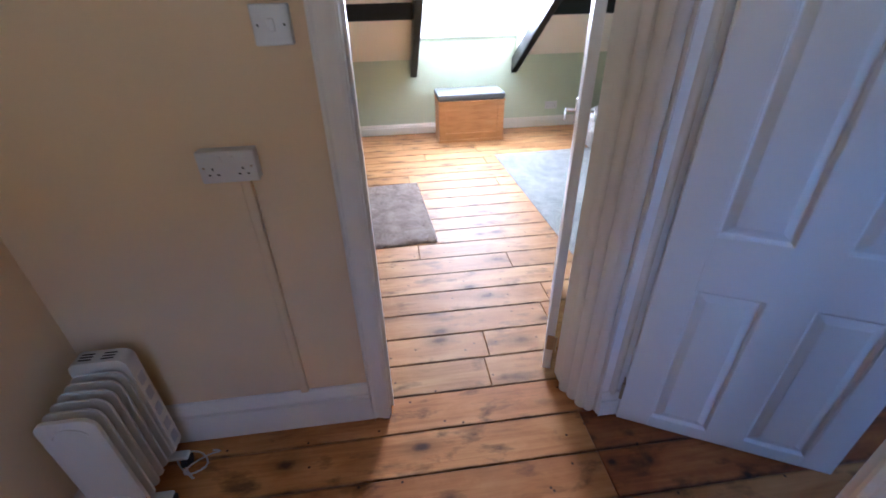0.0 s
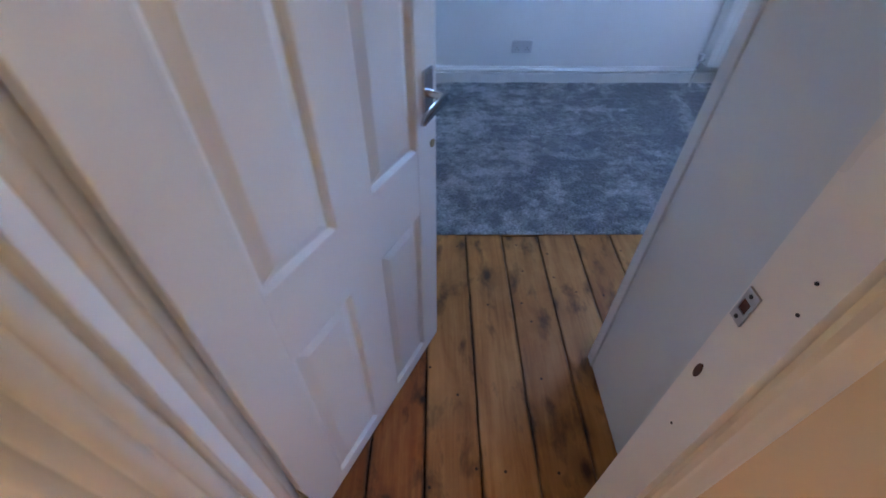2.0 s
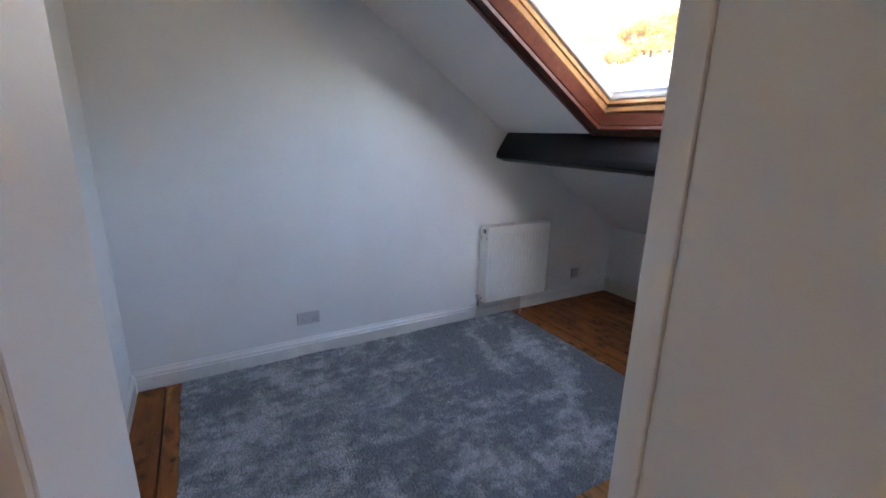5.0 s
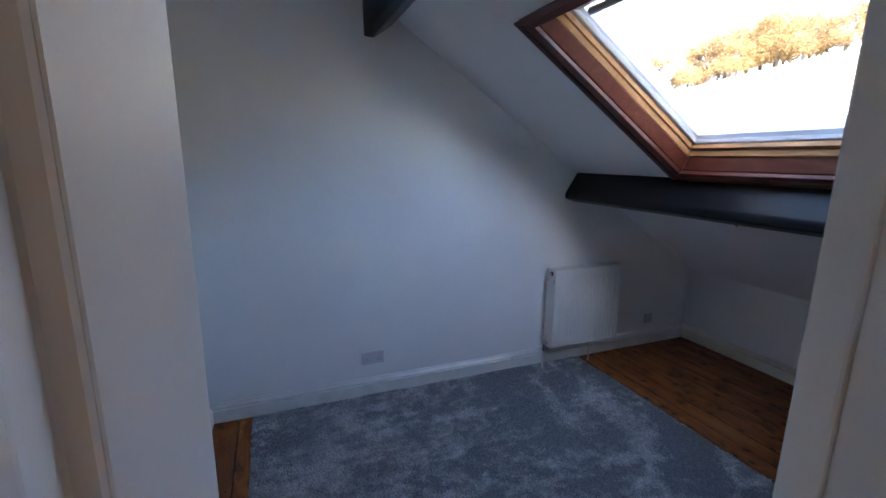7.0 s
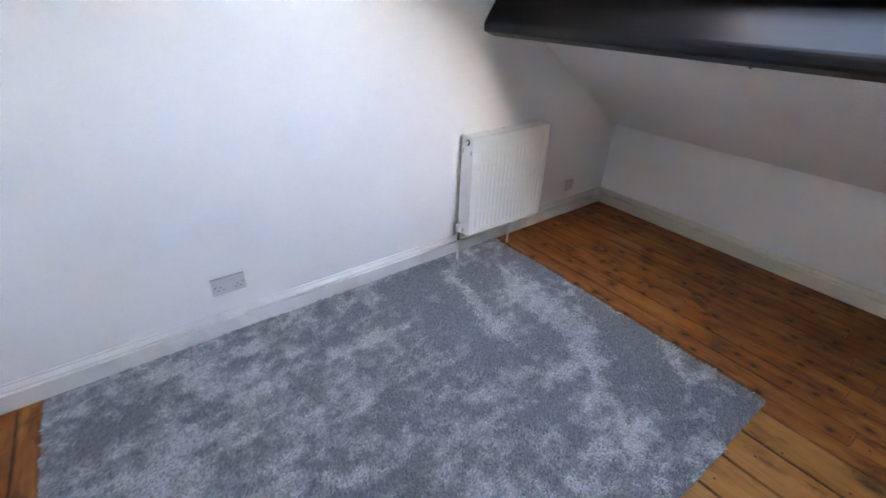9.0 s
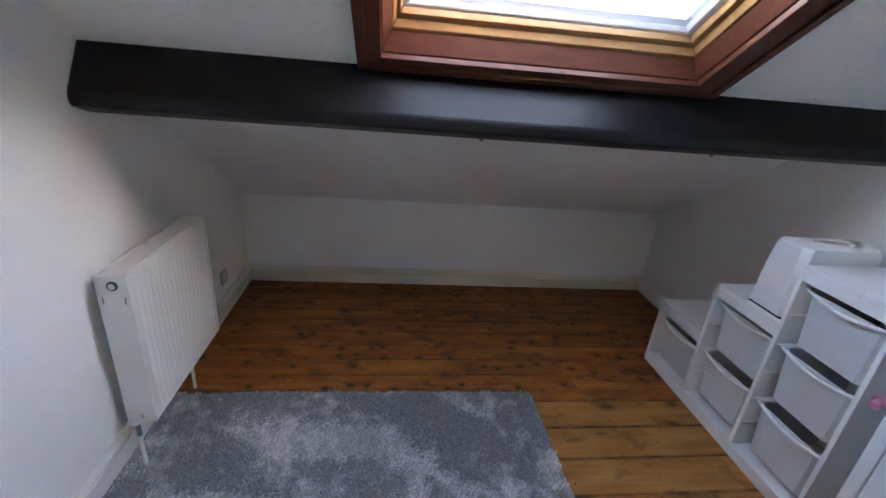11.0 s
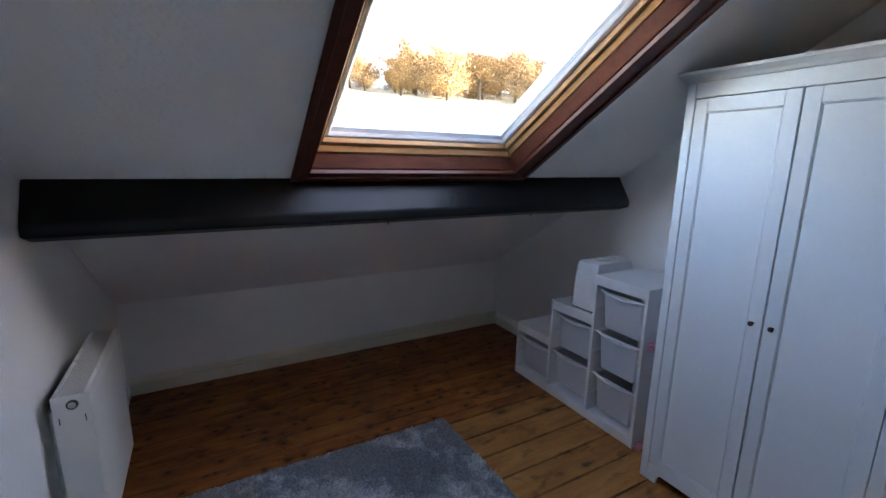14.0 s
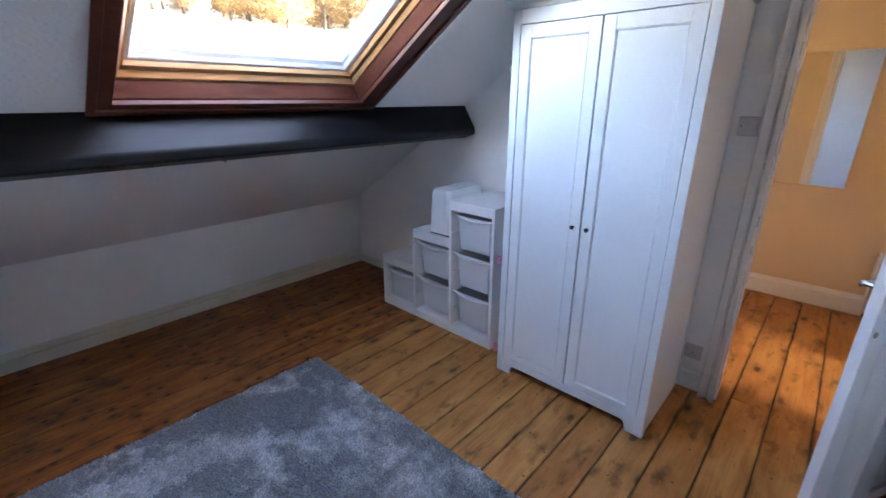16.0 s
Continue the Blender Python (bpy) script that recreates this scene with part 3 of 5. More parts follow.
door_b, tb = panel_door("door_1", (1.654, 2.922), -27.9, 0.716, 1.96,
                        "white four-panel door standing open into the small bedroom")
lever_handle(door_b, 0.668, 0.985, tb, -1, M_CHROME)
part("keyhole", cyl(cyl(B(), (0.692, -0.003, 0.85), (0.692, 0.004, 0.85), 0.0105), (0.692, 0.031, 0.85), (0.692, 0.038, 0.85), 0.0105), M_BRASS, door_b, "worn brass keyhole escutcheon")
hinges(door_b, (0.16, 1.75), tb)
door_a, ta = panel_door("door_2", (1.478, 3.205), 66.5, 0.72, 1.96, "white four-panel door standing wide open into the green bedroom")
lever_handle(door_a, 0.655, 0.985, ta, -1, M_CHROME)
hinges(door_a, (0.16, 1.75), ta)


# ---------------------------------------------------------------- timbers and skylight
def timber(name, section, axis, a, b, label, m=M_BLACK_BEAM):
    ob = part(name, prism(B(), section, axis, a, b), m)
    bev = ob.modifiers.new("worn edges", 'BEVEL')
    bev.width, bev.segments, bev.limit_method = 0.010, 2, 'ANGLE'
    return tagged(ob, label, "beam")


sl = math.atan(PITCH)
up, along = Vector((-math.sin(sl), math.cos(sl))), Vector((math.cos(sl), math.sin(sl)))


def purlin(name, y_top, depth, thick, x0, x1, label):
    """A timber square to the slope, half sunk in it, with its lower edge chamfered."""
    p = Vector((y_top, slope(y_top)))
    low = p - up * depth
    c = [p + up * 0.04, low + up * 0.004, low - along * 0.022 - up * 0.030, low - along * thick - up * 0.006, p + up * 0.04 - along * thick]
    return timber(name, [tuple(v) for v in c], 'x', x0, x1, label)


purlin("purlin", 0.388, 0.182, 0.11, XW + 0.002, XE - 0.002, "black stained timber purlin across the sloping ceiling")
timber("upper_purlin", [(1.80, 2.36), (1.92, 2.275), (1.975, 2.28), (1.98, 2.50), (1.86, 2.52)], 'x', XW + 0.002, XE - 0.002, "black stained upper timber under the ceiling")
for hx in (3.30, 2.42):
    hook = thing("cup_hook", pose(hx, 0.470, 1.307), "small dark screw hook under the black beam", "hook", "hooks under the beam")
    part("shank", cyl(B(), (0, 0, 0.006), (0, 0, -0.008), 0.0018, 8), M_KNOB, hook)
    part("curl", tube(B(), [(0.005 * math.sin(a), 0, -0.012 + 0.005 * math.cos(a)) for a in [i * 0.6 for i in range(9)]], 0.002, 6), M_KNOB, hook)

# black timbers of the green bedroom
for rx in (DX[0] - 0.035, DX[1] - 0.015):
    d = 0.19
    y0, y1 = YA - 0.012, 4.75
    timber("rafter", [(y0, slope_a(y0) - d), (y0, slope_a(y0) - 0.02), (y1, slope_a(y1) + 0.02), (y1, slope_a(y1) - d)], 'x', rx - 0.035, rx + 0.035,
           "black stained sloping rafter beside the dormer")
for x0, x1 in ((XAW, DX[0] - 0.07), (DX[1] + 0.02, XAE)):
    y0 = 6.02
    timber("purlin", [(y0, slope_a(y0) - 0.13), (y0 + 0.09, slope_a(y0) - 0.13), (y0 + 0.09, slope_a(y0)), (y0, slope_a(y0) + 0.03)], 'x', x0, x1,
           "black stained purlin on the cream slope")


def on_slope(x, v, n):
    """A point of the skylight: x across, v up the slope from the knee wall, n outward."""
    return Vector((x, YS + v * math.cos(sl) - n * math.sin(sl), KNEE + v * math.sin(sl) + n * math.cos(sl)))


def frame_bars(parent, name, material, outer, inner, n0, n1, lead=0.0, label=""):
    """Four mitred bars between two rectangles (x0, x1, v0, v1), from depth n0 to n1; lead narrows the far face."""
    (a0, a1, b0, b1), (c0, c1, d0, d1) = outer, inner
    o = [(a0, b0), (a1, b0), (a1, b1), (a0, b1)]
    i = [(c0, d0), (c1, d0), (c1, d1), (c0, d1)]
    far = [(c0 + lead, d0 + lead), (c1 - lead, d0 + lead), (c1 - lead, d1 - lead), (c0 + lead, d1 - lead)]
    for k in range(4):
        j = (k + 1) % 4
        bm = B()
        ring = [[on_slope(*o[q], n0), on_slope(*i[q], n0), on_slope(*far[q], n1), on_slope(*o[q], n1)] for q in (k, j)]
        vs = [[bm.verts.new(p) for p in r] for r in ring]
        bm.faces.new(vs[0])
        bm.faces.new(vs[1][::-1])
        for q in range(4):
            bm.faces.new((vs[0][q], vs[1][q], vs[1][(q + 1) % 4], vs[0][(q + 1) % 4]))
        bmesh.ops.recalc_face_normals(bm, faces=bm.faces)
        bmesh.ops.bevel(bm, geom=bm.edges[:], offset=0.003, segments=2, profile=0.5, affect='EDGES')
        part(name, bm, material, parent, label, smooth=False)


skylight = tagged(new("window_2"), "pivot roof skylight with dark red-brown casing and pine sash", "skylight", kind="structure")
frame_bars(skylight, "casing", M_MAHOGANY, (2.453, 3.723, 1.608, 2.862), (2.549, 3.653, 1.659, 2.802), -0.022, -0.001, 0.0, "dark red-brown varnished casing")
frame_bars(skylight, "casing_bead", M_MAHOGANY, (2.445, 3.731, 1.600, 2.870), (2.474, 3.702, 1.627, 2.843), -0.032, -0.0225, 0.004, "dark red-brown varnished bead")
frame_bars(skylight, "lining", M_MAHOGANY, (2.503, 3.696, 1.613, 2.851), (2.553, 3.649, 1.663, 2.798), 0.0, 0.060, 0.028, "red-brown varnished lining")
frame_bars(skylight, "window_frame", M_PINE_SASH, (2.522, 3.687, 1.632, 2.831), (2.589, 3.619, 1.704, 2.766), 0.061, 0.085, 0.012, "varnished pine frame")
frame_bars(skylight, "sash", M_PINE_SASH, (2.561, 3.648, 1.671, 2.802), (2.621, 3.598, 1.737, 2.738), 0.086, 0.108, 0.006, "varnished pine sash")
frame_bars(skylight, "glazing_bead", M_PVC, (2.589, 3.619, 1.710, 2.773), (2.647, 3.576, 1.751, 2.719), 0.109, 0.122, 0.014, "pale grey glazing bead")
# Grey metal cladding; its overexposed look is put in as pale plastic.
frame_bars(skylight, "flashing", M_PVC, (2.397, 3.793, 1.535, 2.948), (2.664, 3.562, 1.773, 2.704), 0.140, 0.205, 0.0, "grey aluminium outer cladding, its overexposed paleness put into the colour")
bm = B()
vs = [bm.verts.new(on_slope(x, v, n)) for n in (0.124, 0.130) for x, v in ((2.638, 1.744), (3.586, 1.744), (3.586, 2.734), (2.638, 2.734))]
for q in ((0, 1, 2, 3), (7, 6, 5, 4), (0, 4, 5, 1), (1, 5, 6, 2), (2, 6, 7, 3), (3, 7, 4, 0)):
    bm.faces.new([vs[i] for i in q])
pane = part("pane", bm, M_GLASS, skylight)
pane.visible_shadow = False
bm = B()
cyl(bm, on_slope(2.72, 2.70, 0.085), on_slope(3.47, 2.70, 0.085), 0.016, 12)
part("ventilation_bar", bm, M_SASH_METAL, skylight, "grey metal opening bar", smooth=True)


# ---------------------------------------------------------------- wall fittings
def wall_pose(x, y, z, facing):
    """Local x runs along the wall to the right as seen from the room, -y into the room, z up."""
    return pose(x, y, z, 0, 0, {'-y': 0, '+x': 90, '+y': 180, '-x': -90}[facing])


def plate(bm, w, h, d=0.011):
    box(bm, -w / 2, w / 2, -d, 0, -h / 2, h / 2, 0.003)


def holes(bm, cx, z):
    """The three slots of a British socket outlet."""
    box(bm, cx - 0.002, cx + 0.002, -0.0118, -0.0108, z + 0.004, z + 0.012)
    for s in (-1, 1):
        box(bm, cx + s * 0.011 - 0.0032, cx + s * 0.011 + 0.0032, -0.0118, -0.0108, z - 0.010, z - 0.0055)


def socket(m, gangs, label, switches=True):
    ob = thing("wall_socket", m, label, "socket")
    w = 0.146 if gangs == 2 else 0.086
    bm = B()
    plate(bm, w, 0.086)
    part("plate", bm, M_SOCKET, ob)
    for g in range(gangs):
        cx = 0 if gangs == 1 else (-0.038, 0.038)[g]
        bm = B()
        holes(bm, cx, -0.012)
        part("pin_holes", bm, M_DARK, ob, "dark pin holes")
        sx = cx + (0.018 if gangs == 1 else (0.022 if g == 0 else -0.022))
        part("rocker", box(B(), sx - 0.006, sx + 0.006, -0.0145, -0.0105, 0.012, 0.030, 0.0015), M_SOCKET, ob)
    for s in (-1, 1):
        sx = s * (0.060 if gangs == 2 else 0.030)
        part("screw", cyl(B(), (sx, -0.0100, 0.0), (sx, -0.0118, 0.0), 0.003, 8), M_CHROME, ob)
    return ob


def light_switch(m, label, gangs=1):
    ob = thing("light_switch", m, label, "light switch")
    w = 0.112 if gangs == 2 else 0.086
    bm = B()
    plate(bm, w, 0.086)
    part("plate", bm, M_SOCKET, ob)
    for cx in ((-0.024, 0.024) if gangs == 2 else (0.0,)):
        part("rocker", box(B(), cx - 0.008, cx + 0.008, -0.0155, -0.0105, -0.014, 0.014, 0.0025), M_SOCKET, ob)
    for s in (-1, 1):
        sx = s * (w / 2 - 0.013)
        part("screw", cyl(B(), (sx, -0.0100, 0.0), (sx, -0.0118, 0.0), 0.003, 8), M_DARK, ob)
    return ob


socket(wall_pose(XE - 0.001, 1.961, 0.272, '-x'), 2, "white double wall socket above the skirting board")
socket(wall_pose(XE - 0.001, -0.495, 0.240, '-x'), 1, "white single wall socket beside the radiator")
socket(wall_pose(XW + 0.001, 2.060, 0.235, '+x'), 1, "white single wall socket beside the wardrobe")
light_switch(wall_pose(XW + 0.001, 2.095, 1.432, '+x'), "white double light switch beside the doorway", 2)
ob = socket(wall_pose(0.420, YL - 0.030, 1.118, '-y'), 2, "white surface-mounted double wall socket on the landing")
part("surface_box", box(B(), -0.072, 0.072, 0.0005, 0.029, -0.042, 0.042, 0.002), M_SOCKET, ob)
ob = light_switch(wall_pose(0.602, YL - 0.020, 1.443, '-y'), "white light switch on the cream landing wall")
part("surface_box", box(B(), -0.042, 0.042, 0.0005, 0.019, -0.042, 0.042, 0.002), M_SOCKET, ob)
socket(wall_pose(2.76, YA - 0.001, 0.245, '-y'), 2, "white double wall socket on the green wall")
trunk = part("cable_trunking", prism(B(), [(0.431, YL - 0.001), (0.431, YL - 0.013), (0.434, YL - 0.016), (0.456, YL - 0.016), (0.459, YL - 0.013), (0.459, YL - 0.001)], 'z', 0.205, 1.076), M_CREAM_WALL)
tagged(trunk, "slim cream-painted cable trunking under the socket", "cable trunking")

# strike plate and old lock holes in the latch jamb
strike = thing("strike_plate", pose(1.632, OPB[0] + 0.001, 1.012), "bent grey metal strike plate let into the jamb", "strike plate")
bm = box(B(), -0.016, 0.014, 0, 0.003, 0.012, 0.034)
box(bm, -0.016, 0.014, 0, 0.003, -0.034, -0.012)
box(bm, -0.016, -0.010, 0, 0.003, -0.012, 0.012)
box(bm, 0.010, 0.014, 0, 0.003, -0.012, 0.012)
part("plate", bm, M_SASH_METAL, strike)
part("latch_hole", box(B(), -0.010, 0.010, 0, 0.0012, -0.012, 0.012), M_MAHOGANY, strike, "rough wooden latch hole")
for zz in (-0.024, 0.024):
    part("screw", cyl(B(), (0, 0.002, zz), (0, 0.0042, zz), 0.004, 8), M_DARK, strike)
strike.scale = (0.72, 1.0, 0.78)
bm = B()
bmesh.ops.create_cone(bm, cap_ends=True, segments=10, radius1=1, radius2=1, depth=0.0016,
                      matrix=Matrix.Translation((1.628, OPB[0] + 0.0012, 0.868)) @ Matrix.Rotation(radians(90), 4, 'X') @ Matrix.Diagonal((0.006, 0.016, 1, 1)))
tagged(part("lock_hole", bm, M_MAHOGANY), "small oval old lock hole in the white jamb", "hole")


for nz, nx in ((1.115, 1.580), (1.075, 1.572), (0.76, 1.597)):
    bm = cyl(B(), (nx, OPB[0] + 0.009, nz), (nx, OPB[0] + 0.0114, nz), 0.0022, 8)
    tagged(part("nail_hole", bm, M_DARK), "tiny dark nail hole in the white jamb", "hole", "nail holes in the jamb")


# ---------------------------------------------------------------- panel radiator
def radiator():
    y0, y1, z0, z1, xf, xb = -0.006, 0.618, 0.182, 0.795, 4.462, 4.560
    r = thing("radiator", pose(xf, y0, 0), "white double panel radiator fixed to the white wall", "radiator")
    W, D = y1 - y0, xb - xf
    pitch = 0.0333

    def fluted(bm, x_out, x_in):
        """A pressed panel with upright ribs."""
        prof = []
        n = int((W - 0.05) / pitch)
        y = (W - n * pitch) / 2
        prof.append((x_out, 0.004))
        prof.append((x_out, y))
        for k in range(n):
            b = y + k * pitch
            prof += [(x_out + (x_in - x_out) * 0.25, b + 0.004), (x_in, b + 0.010), (x_in, b + 0.018), (x_out + (x_in - x_out) * 0.25, b + 0.025), (x_out, b + 0.029)]
        prof.append((x_out, W - 0.004))
        rows = [(z0 + 0.002, 0), (z0 + 0.03, 0), (z0 + 0.055, 1), (z1 - 0.075, 1), (z1 - 0.05, 0), (z1 - 0.004, 0)]
        grid = [[bm.verts.new((x_out + (x - x_out) * f, yy, z)) for x, yy in prof] for z, f in rows]
        for a, b in zip(grid, grid[1:]):
            for i in range(len(prof) - 1):
                bm.faces.new((a[i], a[i + 1], b[i + 1], b[i]))
    bm = B()
    fluted(bm, 0.0, 0.009)
    part("front_panel", bm, M_RAD, r, smooth=True)
    bm = B()
    fluted(bm, D, D - 0.009)
    part("back_panel", bm, M_RAD, r, smooth=True)
    for yy in (-0.004, W):
        part("side_panel", box(B(), -0.003, D + 0.002, yy, yy + 0.004, z0 + 0.004, z1 + 0.002, 0.0015), M_RAD, r)
    bm = B()
    for k in range(46):
        yy = 0.012 + k * (W - 0.024) / 45
        box(bm, 0.012, D - 0.012, yy - 0.0028, yy + 0.0028, z1 - 0.004, z1)
    box(bm, 0.0, 0.012, 0, W, z1 - 0.005, z1 + 0.001)
    box(bm, D - 0.012, D, 0, W, z1 - 0.005, z1 + 0.001)
    part("top_grille", bm, M_RAD, r)
    bm = B()
    for k in range(22):
        yy = 0.02 + k * (W - 0.04) / 21
        box(bm, 0.02, D - 0.02, yy - 0.001, yy + 0.001, z0 + 0.03, z1 - 0.02)
    part("convector_fins", bm, M_RAD, r)
    part("bottom_rail", box(B(), 0.004, D - 0.004, 0, W, z0, z0 + 0.02), M_RAD, r)
    side = W + 0.004
    p = part("vent_plug", cyl(B(), (D * 0.45, side, z1 - 0.032), (D * 0.45, side + 0.006, z1 - 0.032), 0.0165, 24), M_DARK, r, "dark ringed bleed plug")
    part("plug_face", cyl(B(), (D * 0.45, side + 0.005, z1 - 0.032), (D * 0.45, side + 0.008, z1 - 0.032), 0.0115, 20), M_CHROME, p)
    for x in (0.014, D - 0.014):
        part("side_slot", box(B(), x - 0.0015, x + 0.0015, side, side + 0.0012, z1 - 0.10, z1 - 0.075), M_DARK, r)
    v = part("valve_body", tube(B(), [(D * 0.5, side, z0 + 0.03), (D * 0.5, side + 0.03, z0 + 0.03), (D * 0.5, side + 0.034, z0 + 0.026), (D * 0.5, side + 0.034, z0 - 0.03)], 0.0095, 12), M_CHROME, r, "chrome valve body", smooth=True)
    bm = cyl(B(), (D * 0.5, side + 0.034, z0 + 0.03), (D * 0.5, side + 0.034, z0 + 0.075), 0.017, 16, 0.020)
    part("valve_cap", bm, M_SOCKET, v, "white plastic valve cap", smooth=True)
    part("pipe", tube(B(), [(D * 0.5, side + 0.034, z0 - 0.03), (D * 0.5, side + 0.034, 0.0)], 0.0075, 12), M_RAD, r, "white painted pipe", smooth=True)
    part("pipe", tube(B(), [(D * 0.5, 0.22, z0 + 0.01), (D * 0.5, 0.22, 0.0)], 0.0075, 12), M_RAD, r, "white painted pipe", smooth=True)
    part("lockshield", cyl(B(), (D * 0.5, -0.004, z0 + 0.03), (D * 0.5, -0.04, z0 + 0.03), 0.012, 12, 0.010), M_SOCKET, r, smooth=True)
    for yy in (0.12, W - 0.12):
        part("wall_bracket", box(B(), D, XE - xf - 0.001, yy - 0.015, yy + 0.015, z0 + 0.1, z1 - 0.1), M_RAD, r)


radiator()


# ---------------------------------------------------------------- wardrobe
def wardrobe():
    y0, y1, xf, xb, top = 1.162, 2.018, 2.178, XW + 0.022, 1.945
    w = thing("wardrobe", pose(xb, y0, 0), "tall white two-door wardrobe with panelled doors and dark knobs", "wardrobe")
    W, D = y1 - y0, xf - xb
    for a in (0.006, W - 0.024):
        part("side_panel", box(B(), 0.0, D - 0.042, a, a + 0.018, 0.0, top - 0.01, 0.002), M_WARDROBE, w)
    for a in (0.0, W - 0.040):
        part("front_post", box(B(), D - 0.042, D, a, a + 0.040, 0.0, top - 0.01, 0.004), M_WARDROBE, w)
    part("back_panel", box(B(), 0.0, 0.006, 0.026, W - 0.026, 0.06, top - 0.01), M_WARDROBE, w)
    part("base_panel", box(B(), 0.006, D - 0.022, 0.026, W - 0.026, 0.085, 0.10), M_WARDROBE, w)
    # bottom rail with a shaped cut-out
    pts = [(0.041, 0.0), (0.041, 0.098), (W - 0.041, 0.098), (W - 0.041, 0.0), (W - 0.085, 0.0)]
    for k in range(7):
        a = k / 6 * math.pi / 2
        pts.append((W - 0.085 - 0.028 * (1 - math.cos(a)), 0.056 * math.sin(a)))
    for k in range(7):
        a = (6 - k) / 6 * math.pi / 2
        pts.append((0.085 + 0.028 * (1 - math.cos(a)), 0.056 * math.sin(a)))
    pts.append((0.085, 0.0))
    part("bottom_rail", prism(B(), pts, 'x', D - 0.024, D - 0.004), M_WARDROBE, w)
    part("frieze", box(B(), D - 0.030, D - 0.002, 0.041, W - 0.041, 1.872, top - 0.01, 0.002), M_WARDROBE, w)
    prof = [(0.0, 0.0), (0.006, 0.004), (0.012, 0.016), (0.026, 0.028), (0.032, 0.034), (0.032, 0.046), (0.0, 0.046)]
    bm = B()
    rings = []
    for o, z in prof[:-1]:
        rings.append([bm.verts.new(v) for v in ((0.0, -o, top - 0.012 + z), (D + o, -o, top - 0.012 + z), (D + o, W + o, top - 0.012 + z), (0.0, W + o, top - 0.012 + z))])
    for a, b in zip(rings, rings[1:]):
        for i in range(4):
            bm.faces.new((a[i], a[(i + 1) % 4], b[(i + 1) % 4], b[i]))
    bm.faces.new(rings[0][::-1])
    bm.faces.new(rings[-1])
    part("cornice", bm, M_WARDROBE, w, "moulded white cornice")
    mid = W / 2 + 0.004
    for side, (a, b) in enumerate(((0.043, mid - 0.0035), (mid + 0.0035, W - 0.043))):
        z0, z1, st = 0.101, 1.869, 0.052
        bm = B()
        box(bm, D - 0.022, D - 0.003, a, a + st, z0, z1, 0.002)
        box(bm, D - 0.022, D - 0.003, b - st, b, z0, z1, 0.002)
        box(bm, D - 0.022, D - 0.0034, a + st, b - st, z0, z0 + st - 0.012, 0.0015)
        box(bm, D - 0.022, D - 0.0034, a + st, b - st, z1 - st - 0.004, z1, 0.0015)
        d = part("door", bm, M_WARDROBE, w)
        bm = B()
        lv = [(0.0, D - 0.0036), (0.004, D - 0.006), (0.007, D - 0.010)]
        rings = [[bm.verts.new(v) for v in ((x, a + st + o, z0 + st - 0.012 + o), (x, b - st - o, z0 + st - 0.012 + o), (x, b - st - o, z1 - st - 0.004 - o), (x, a + st + o, z1 - st - 0.004 - o))] for o, x in lv]
        for p, q in zip(rings, rings[1:]):
            for i in range(4):
                bm.faces.new((p[i], p[(i + 1) % 4], q[(i + 1) % 4], q[i]))
        bm.faces.new(rings[-1])
        part("panel", bm, M_WARDROBE, d)
        ky = b - 0.032 if side == 0 else a + 0.032
        bm = cyl(B(), (D - 0.004, ky, 0.975), (D + 0.012, ky, 0.975), 0.005, 12)
        ball(bm, (D + 0.016, ky, 0.975), 0.0105, (0.75, 1, 1))
        part("knob", bm, M_KNOB, d, "dark bronze round knob", smooth=True)


wardrobe()


